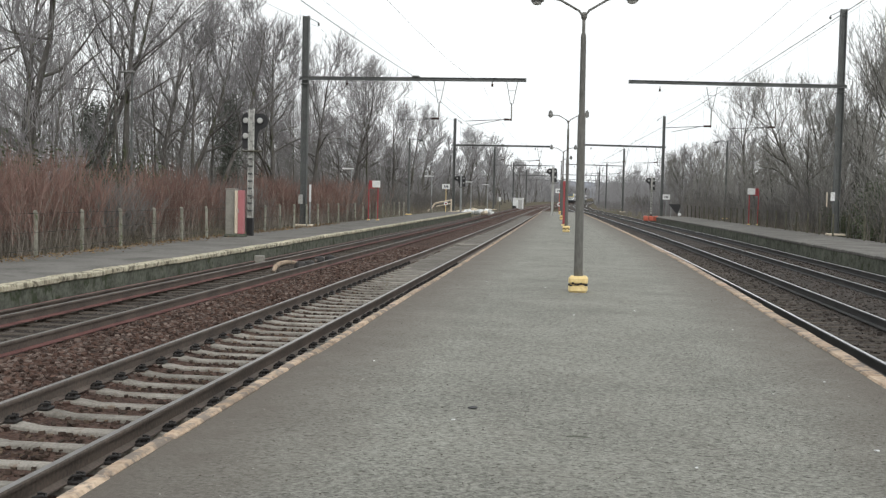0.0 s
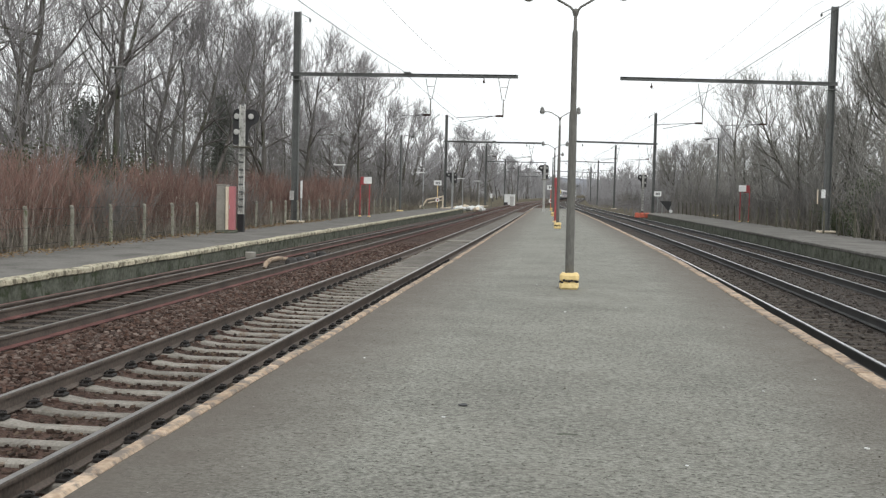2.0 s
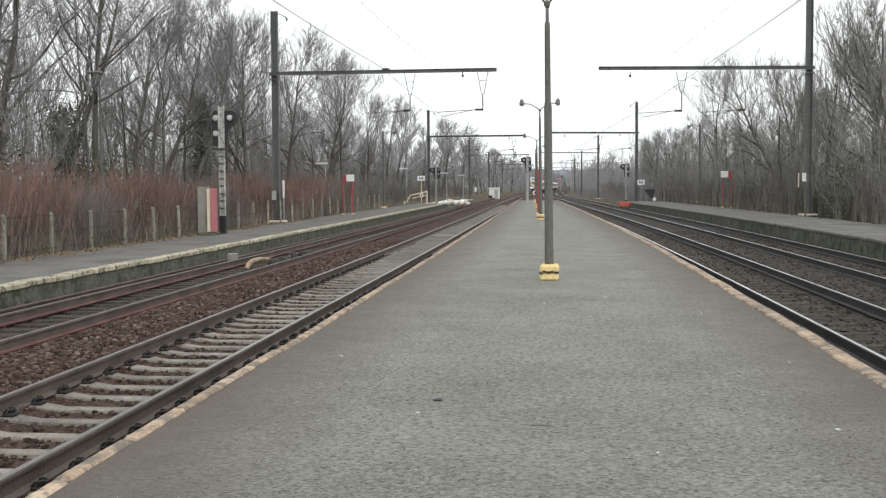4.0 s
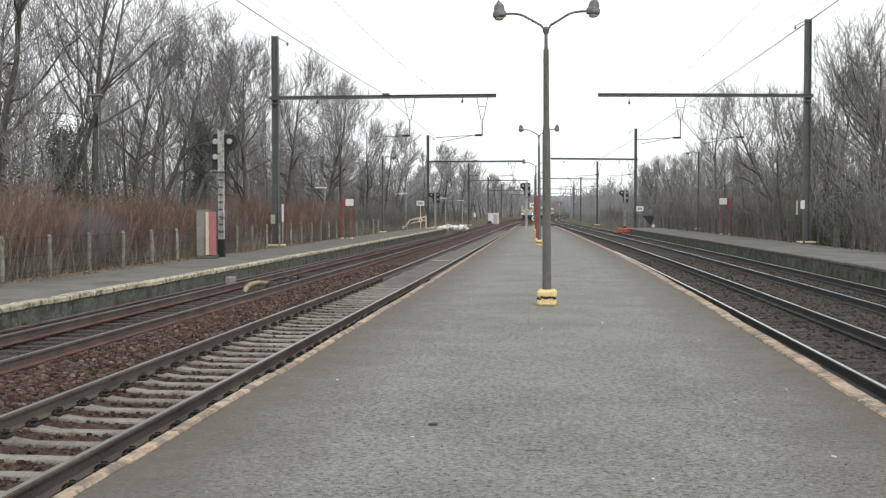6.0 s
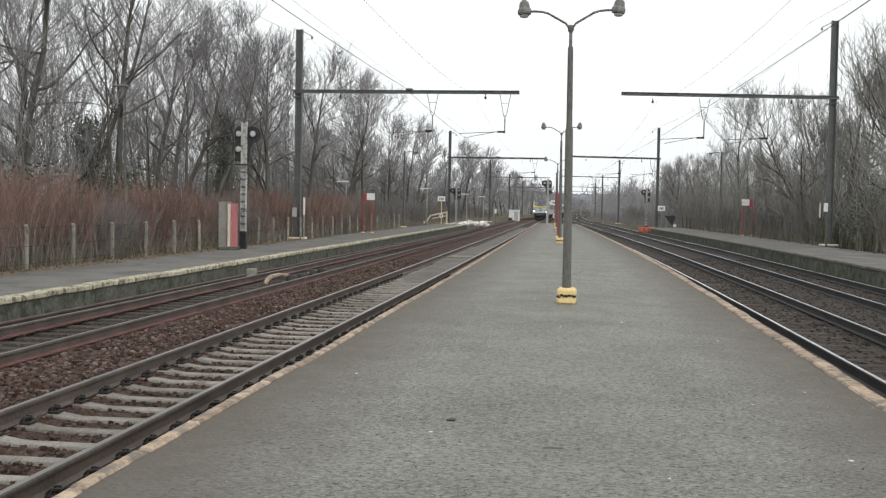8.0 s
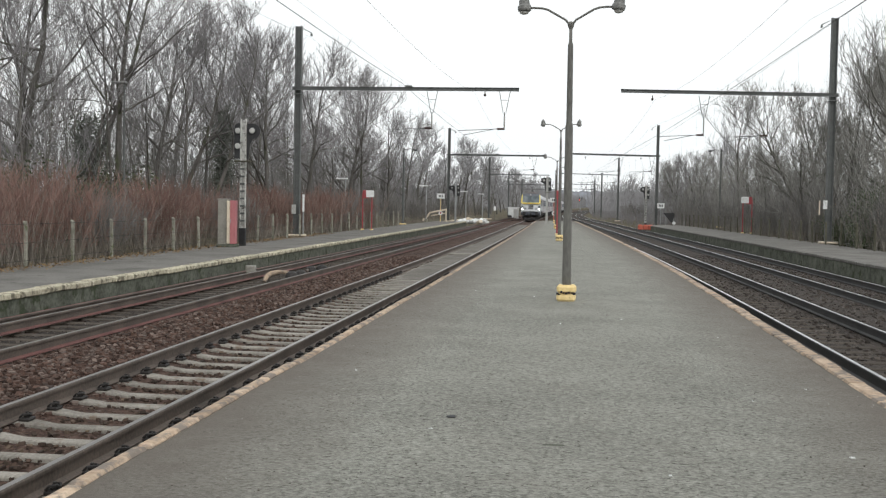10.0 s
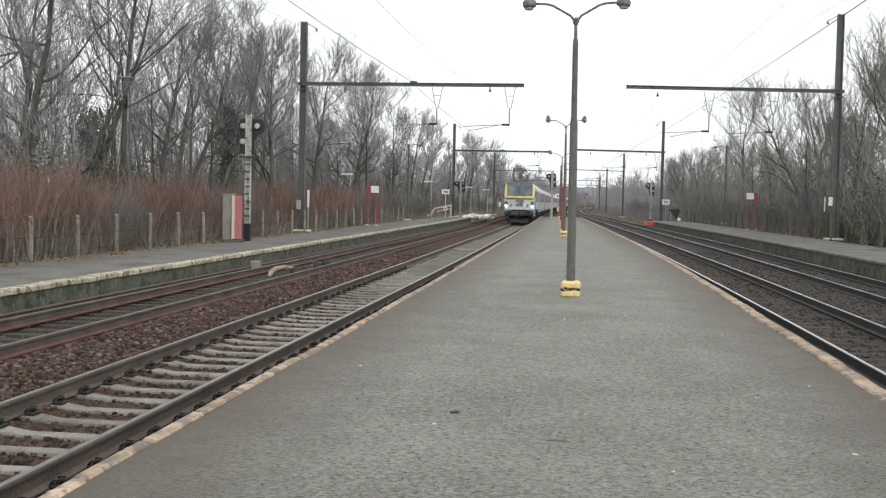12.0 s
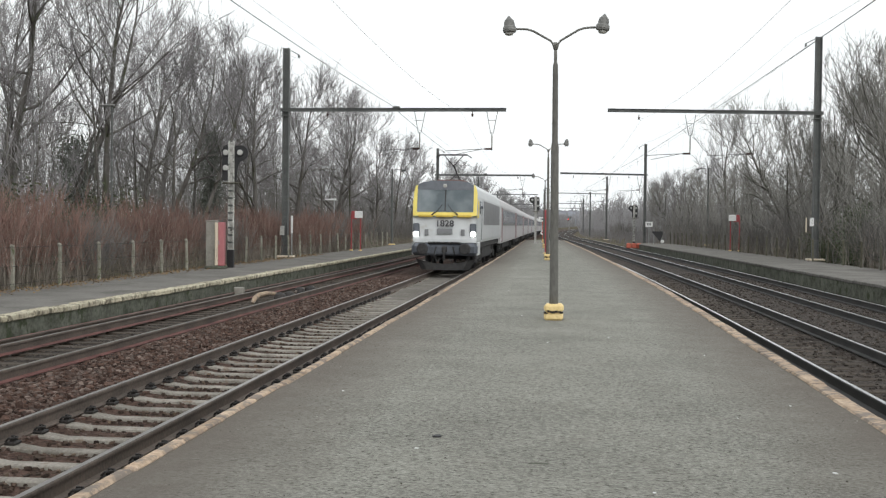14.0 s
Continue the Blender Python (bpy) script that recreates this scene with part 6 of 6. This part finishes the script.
    bpy.data.objects.remove(tob)
    me.materials.clear()
    me.materials.append(M["bars"])
    num = new("running_number", me)
    num.parent = body
    num.matrix_basis = pose(0, -9.745, 1.95, 90, 0, 0) @ Matrix.Diagonal((1.06, 1, 1, 1))
    for x, w in ((-0.8, 0.6), (0.0, 0.72), (0.8, 0.6)):
        b = Build()
        b.box((x, nose(2.38) - 0.045, 2.375), (w, 0.07, 0.11), 0.025)
        part("frame_step", b, M["train_ochre"], body, "shaded yellow step below the windscreen")
    b = Build()
    b.box((0, -9.66, 1.285), (1.42, 0.12, 0.1), 0.02)
    part("front_gap", b, M["black"], body)
    # lower front
    b = Build()
    b.box((0, -9.45, 1.2), (2.5, 0.3, 0.24), 0.03)
    part("buffer_beam", b, M["under"], t)
    b = Build()
    b.box((0, -9.56, 0.98), (2.3, 0.22, 0.46), 0.07)
    part("apron", b, M["under_grey"], t, "dark grey front apron")
    for s in (-1, 1):
        b = Build()
        b.box((s * 0.98, -9.6, 1.0), (0.76, 0.5, 0.52), 0.13)
        part("skirt", b, M["under_grey"], t)
        b = Build()
        b.lathe((s * 0.87, -9.7, 1.03), [(0.1, 0), (0.1, -0.35), (0.24, -0.37), (0.24, -0.42), (0.18, -0.44)], 14, "y")
        part("buffer", b, M["under"], t)
        b = Build()
        b.tube([(s * 0.35, -9.65, 1.1), (s * 0.42, -9.85, 0.8), (s * 0.3, -9.8, 0.5), (s * 0.2, -9.65, 0.6)], 0.035, 6)
        part("hose", b, M["under"], t)
    b = Build()
    b.box((0, -9.75, 1.0), (0.2, 0.4, 0.26), 0.04)
    b.tube([(0, -9.95, 1.0), (0, -10.0, 0.7), (0, -9.95, 0.55)], 0.05, 6)
    part("coupling", b, M["under"], t)
    b = Build()
    rings = []
    for x, y, top in ((-1.26, -9.2, 0.62), (-0.95, -9.5, 0.52), (-0.5, -9.62, 0.44), (0, -9.66, 0.4), (0.5, -9.62, 0.44), (0.95, -9.5, 0.52), (1.26, -9.2, 0.62)):
        rings.append([(x, y, top), (x * 0.8, y - 0.05, 0.15), (x * 0.8, y + 0.02, 0.15), (x, y + 0.08, top)])
    b.quad_strip(rings)
    part("snow_plough", b, M["under"], t, "wide dirty black snow plough")
    b = Build()
    b.box((0, 0, 0.85), (2.3, 7.0, 0.8), 0.06)
    b.box((0, 0, 1.15), (2.5, 18.6, 0.3), 0.04)
    part("underframe", b, M["under"], t)
    bogie(t, -5.2, 2.9, 0.58)
    bogie(t, 5.2, 2.9, 0.58)
    # sides
    for s in (-1, 1):
        b = Build()
        b.box((s * (HW + 0.004), 0.7, 2.55), (0.02, 13.6, 1.05), 0.005)
        part("side_band", b, M["train_band"], body, "darker grey side band")
        b = Build()
        b.box((s * (HW + 0.006), -7.75, 2.2), (0.02, 0.75, 1.75), 0.008)
        dr = part("cab_door", b, M["train_grey"], body)
        b = Build()
        b.box((s * (HW + 0.02), -7.75, 2.72), (0.015, 0.42, 0.6), 0.005)
        part("door_window", b, M["glass"], dr)
        b = Build()
        b.box((s * (HW + 0.01), -8.6, 2.75), (0.015, 0.5, 0.55), 0.005)
        part("side_window", b, M["glass"], body)
        b = Build()
        b.box((s * (HW - 0.05), -8.95, 1.03), (0.1, 1.2, 0.56), 0.04)
        part("side_skirt", b, M["train_grey"], body)
        b = Build()
        b.tube([(s * (HW + 0.04), -8.2, 1.4), (s * (HW + 0.06), -8.2, 2.7)], 0.015, 5)
        part("grab_rail", b, M["steel_light"], body)
        b = Build()
        b.box((s * (HW + 0.08), -9.0, 2.75), (0.14, 0.08, 0.12), 0.02)
        part("mirror", b, M["train_dark"], body)
    # roof gear and pantograph
    for y, l in ((-6.2, 2.6), (-1.0, 3.6), (4.5, 3.2)):
        b = Build()
        b.box((0, y, 3.88), (1.2, l, 0.16), 0.05)
        part("roof_box", b, M["roof_brown"], body, "brown dusty roof equipment")
    pan = Build()
    pan.tube([(-0.35, -5.6, 3.9), (0, -4.3, 4.35), (0, -5.8, 4.62), (0, -6.0, 4.66)], 0.035, 6)
    pan.tube([(0.35, -5.6, 3.9), (0, -4.3, 4.35)], 0.04, 6)
    pp = part("pantograph", pan, M["under"], t)
    for a, c in (((0, -6.0, 4.62), (-0.42, -6.0, 5.1)), ((0, -6.0, 4.62), (0.42, -6.0, 5.1))):
        b = Build()
        b.tube([a, c], 0.022, 5)
        part("pantograph_arm", b, M["under"], pp)
    for yy in (-6.15, -5.85):
        b = Build()
        b.tube([(-0.78, yy, 5.0), (-0.6, yy, 5.12), (0.6, yy, 5.12), (0.78, yy, 5.0)], 0.026, 6)
        part("contact_strip", b, M["under"], pp)
    return t


def coach():
    t = thing("coach", "silver-grey passenger coach with a dark window band", "railway coach", group="coaches of the train")
    b = Build()
    b.quad_strip([[(x * k, y, z) for x, z in section(HW, 0.95, top=3.78)] for y, k in ((13.05, 0.96), (12.9, 1.0), (-12.9, 1.0), (-13.05, 0.96))])
    n = 15
    b.m = [1 if (i % n) in (4, 5, 6, 7, 8, 9) and i < 3 * n else 0 for i in range(len(b.f))]
    body = part("body", b, (M["train_side"], M["train_roof"]), t)
    wb = Build()
    wb.box((0, 0, 0), (0.015, 1.75, 0.82), 0.004)
    wmesh = wb.mesh("window", M["glass"])
    for s in (-1, 1):
        b = Build()
        b.box((s * (HW + 0.003), 0, 2.52), (0.018, 22.6, 1.02), 0.004)
        band = part("window_band", b, M["train_band"], body, "dark grey window band")
        for k in range(10):
            part("window", wmesh, None, band, m=pose(s * (HW + 0.012), -9.4 + 2.09 * k, 2.52))
        for yy in (-12.1, 12.1):
            b = Build()
            b.box((s * (HW + 0.006), yy, 2.05), (0.025, 0.85, 2.05), 0.01)
            part("door", b, M["coach_door"], body, "dull red entrance door")
    b = Build()
    b.box((0, 0, 0.75), (2.2, 10.5, 0.5), 0.06)
    part("underframe", b, M["under"], t)
    b = Build()
    b.box((0, -13.15, 2.1), (1.3, 0.35, 2.2), 0.06)
    part("gangway", b, M["under"], t)
    bogie(t, -9.0, 2.5, 0.46)
    bogie(t, 9.0, 2.5, 0.46)
    return t


LOCO = locomotive()
COACHES = [coach()]
for _ in range(8):
    COACHES.append(copy_thing(COACHES[0], pose(0, 0, 0)))


# ---- movement ----
SPEED, LAST = 27.0, 44.2


def on_track(y, half):
    a, c = line_l1(y - half), line_l1(y + half)
    return pose((a + c) / 2, y, 0.0, 0, 0, math.degrees(math.asin((a - c) / (2 * half))))


def motions():
    times = [0.5 * k for k in range(29)]
    walk(LOCO, [(t, on_track(LAST + SPEED * (14 - t) + 9.75, 5.2)) for t in times])
    for i, c in enumerate(COACHES):
        walk(c, [(t, on_track(LAST + SPEED * (14 - t) + 19.6 + 13.3 + 26.5 * i, 9.0)) for t in times])


# ---- pieces of tracks and platform edges ----
SLEEPER, CLIP, WOOD = sleeper_mesh(), clip_mesh(), wood_sleeper_mesh()


def lay(parent, line, z, y0, y1, mesh, clips_to, rnd):
    y = y0
    while y < y1:
        turn = math.degrees(math.atan2(-(line(y + 1) - line(y - 1)), 2))
        s = part("sleeper", mesh, None, parent, m=pose(line(y) + rnd.uniform(-0.012, 0.012), y + rnd.uniform(-0.012, 0.012), z + rnd.uniform(-0.004, 0.002), 0, 0, turn + rnd.uniform(-0.4, 0.4)))
        if y < clips_to:
            for x in (-GA - 0.13, -GA + 0.13, GA - 0.13, GA + 0.13):
                part("clip", CLIP, None, s, m=pose(x, 0, -0.168, 0, 0, 0 if x in (-GA + 0.13, GA + 0.13) else 180))
        y += 0.603


rnd = random.Random(7)
lay(TR_L1, line_l1, 0, 2.09 - 0.603 * 16, 60, SLEEPER, 34, rnd)
lay(TR_L2, line_l2, -0.03, -4, 50, WOOD, 0, rnd)
lay(TR_R1, line_r1, -0.02, -4, 45, WOOD, 0, rnd)
lay(TR_R2, line_r2, 0.04, -4, 55, WOOD, 0, rnd)


def coping_mesh(mat, w, drop):
    b = Build()
    b.box((0, 0, -drop / 2), (w, 0.985, drop), 0.018)
    return b.mesh("coping_stone", mat)


def edge_stones(parent, edge, height, mesh, side, y0, y1, w, rnd):
    y = y0 + 0.5
    while y < y1:
        turn = math.degrees(math.atan2(-(edge(y + 1) - edge(y - 1)), 2))
        part("coping_stone", mesh, None, parent, m=pose(edge(y) + side * w / 2 + rnd.uniform(-0.014, 0.014), y, height(y) + 0.012 + rnd.uniform(-0.008, 0.008), rnd.uniform(-0.2, 0.2), rnd.uniform(-0.5, 0.5), turn + rnd.uniform(-0.35, 0.35)))
        y += 1.0


edge_stones(ISLAND, edge_l, rise, coping_mesh(M["coping"], CW_L, 0.09), 1, -4, 112, CW_L, rnd)
edge_stones(ISLAND, edge_r, rise, coping_mesh(M["coping"], CW_R, 0.09), -1, -4, 112, CW_R, rnd)
edge_stones(PLAT_L, edge_l2, lambda y: LEFT_Z, coping_mesh(M["coping_white"], 0.3, 0.11), -1, -4, 112, 0.3, rnd)
edge_stones(PLAT_R, edge_r2, lambda y: RIGHT_Z, coping_mesh(M["asphalt_far"], 0.25, 0.1), 1, 6, 106, 0.25, rnd)


# ---- loose ballast stones ----
def stones(name, spots, mat, label, rnd, size=(0.017, 0.038)):
    base = np.array([(a, c, e) for a in (-0.8, 0.8) for c in (-0.8, 0.8) for e in (-0.8, 0.8)])
    faces = np.array([(0, 1, 3, 2), (4, 6, 7, 5), (0, 4, 5, 1), (2, 3, 7, 6), (0, 2, 6, 4), (1, 5, 7, 3)])
    g = np.random.default_rng(rnd.randint(0, 9999))
    vs, fs = [], []
    for i, (x, y, z) in enumerate(spots):
        r = rnd.uniform(*size)
        p = base * g.uniform(0.6, 1.25, (8, 3)) * np.array([r * rnd.uniform(0.8, 1.4), r * rnd.uniform(0.8, 1.3), r * rnd.uniform(0.6, 0.9)])
        a, tip = rnd.uniform(0, 6.28), rnd.uniform(-0.6, 0.6)
        p = p @ np.array([[1, 0, 0], [0, math.cos(tip), -math.sin(tip)], [0, math.sin(tip), math.cos(tip)]])
        c, s = math.cos(a), math.sin(a)
        q = np.stack([p[:, 0] * c - p[:, 1] * s + x, p[:, 0] * s + p[:, 1] * c + y, p[:, 2] + z], 1)
        vs.append(q)
        fs.append(faces + 8 * i)
    me = bpy.data.meshes.new(name)
    me.from_pydata(np.concatenate(vs).tolist(), [], np.concatenate(fs).tolist())
    me.materials.append(mat)
    me.update()
    return tagged(new(name, me), label, "ballast", kind="stuff")


def bed_height(prof, u):
    return float(np.interp(u, [p[0] for p in prof], [p[1] for p in prof]))


def scatter(line_a, off_a, line_b, off_b, prof, u0, u1, y0, y1, count, rnd, skip=(), crib=False):
    out = []
    for _ in range(count):
        y = y0 + (y1 - y0) * rnd.random() ** 1.7
        u = rnd.uniform(u0, u1)
        if crib and abs((y - 2.2 + 0.3015) % 0.603 - 0.3015) < 0.125:
            continue
        a, b = line_a(y) + off_a, line_b(y) + off_b
        x = a + (b - a) * u
        if any(abs(x - ln(y) - o) < 0.085 for ln, o in skip):
            continue
        out.append((x, y, bed_height(prof, u) + rnd.uniform(-0.01, 0.02)))
    return out


keep = [(line_l1, -GA), (line_l1, GA), (line_l2, -GA), (line_l2, GA)]
stones("ballast_stones", scatter(line_l2, -1.42, line_l1, 1.65, prof_l, 0.335, 0.66, 6, 42, 17000, rnd, keep), M["stones"], "loose reddish-brown broken ballast stones", rnd)
stones("ballast_stones", scatter(line_l2, -1.42, line_l1, 1.65, prof_l, 0.68, 0.96, 1, 26, 9000, rnd, keep, True), M["stones_crib"], "brown ballast stones between concrete sleepers", rnd, (0.014, 0.028))
stones("ballast_stones", scatter(line_l2, -1.42, line_l1, 1.65, prof_l, 0.05, 0.33, 10, 45, 3500, rnd, keep), M["stones_dark"], "dark ballast stones between rusty rails", rnd)
keep = [(line_r1, -GA), (line_r1, GA), (line_r2, -GA), (line_r2, GA)]
stones("ballast_stones", scatter(line_r1, -1.6, line_r2, 1.40, prof_r, 0.04, 0.97, 8, 50, 9000, rnd, keep), M["stones_dark"], "loose dark grey-brown ballast stones", rnd)


# ---- grit added on the asphalt, standing in for its dark specks ----
def grit_spots(n):
    out = []
    for _ in range(n):
        y = 4.0 + 17 * rnd.random() ** 1.4
        x = rnd.uniform(edge_l(y) + 0.2, edge_r(y) - 0.25)
        out.append((x, y, rise(y) - 0.012 * abs(2 * (x - edge_l(y)) / (edge_r(y) - edge_l(y)) - 1) + 0.003))
    return out


stones("platform_grit", grit_spots(1300), M["grit"], "scattered grit standing in for dark specks in the asphalt", rnd, (0.0025, 0.0055))


# ---- fallen leaves ----
def leaves(name, spots, label, rnd, size):
    b = Build()
    for x, y, z in spots:
        u = way(rnd.uniform(0, 6.28), rnd.uniform(1.1, 1.9)) * size * rnd.uniform(0.6, 1.3)
        w = u.cross(Vector((rnd.uniform(-0.4, 0.4), rnd.uniform(-0.4, 0.4), 1))).normalized() * size * rnd.uniform(0.3, 0.6)
        c = Vector((x, y, z))
        i = len(b.v)
        b.v.extend([tuple(c - u), tuple(c + w), tuple(c + u), tuple(c - w)])
        b.f.append((i, i + 1, i + 2, i + 3))
        b.m.append(0)
    return tagged(new(name, b.mesh(name, M["leaf_dry"])), label, "leaves", kind="stuff")


leaves("leaf_litter", [(-12.75 - 0.009 * (y - 24) + rnd.gauss(0, 0.28), y, LEFT_Z + 0.012 + rnd.random() * 0.03) for y in [14 + 44 * rnd.random() ** 1.3 for _ in range(3600)]], "dry brown leaves drifted along the foot of the fence", rnd, 0.045)
leaves("withered_leaves", [(13.4 + rnd.gauss(0, 0.5), 57 + rnd.gauss(0, 0.8), 2.1 + rnd.gauss(0, 0.5)) for _ in range(90)], "few withered yellow leaves on the shrub behind the mast", rnd, 0.055)
leaves("withered_leaves", [(-14.2 + rnd.gauss(0, 0.3), 34.5 + rnd.gauss(0, 0.7), 2.0 + rnd.gauss(0, 0.5)) for _ in range(60)], "few withered brown leaves left on the shrubs", rnd, 0.04)

motions()
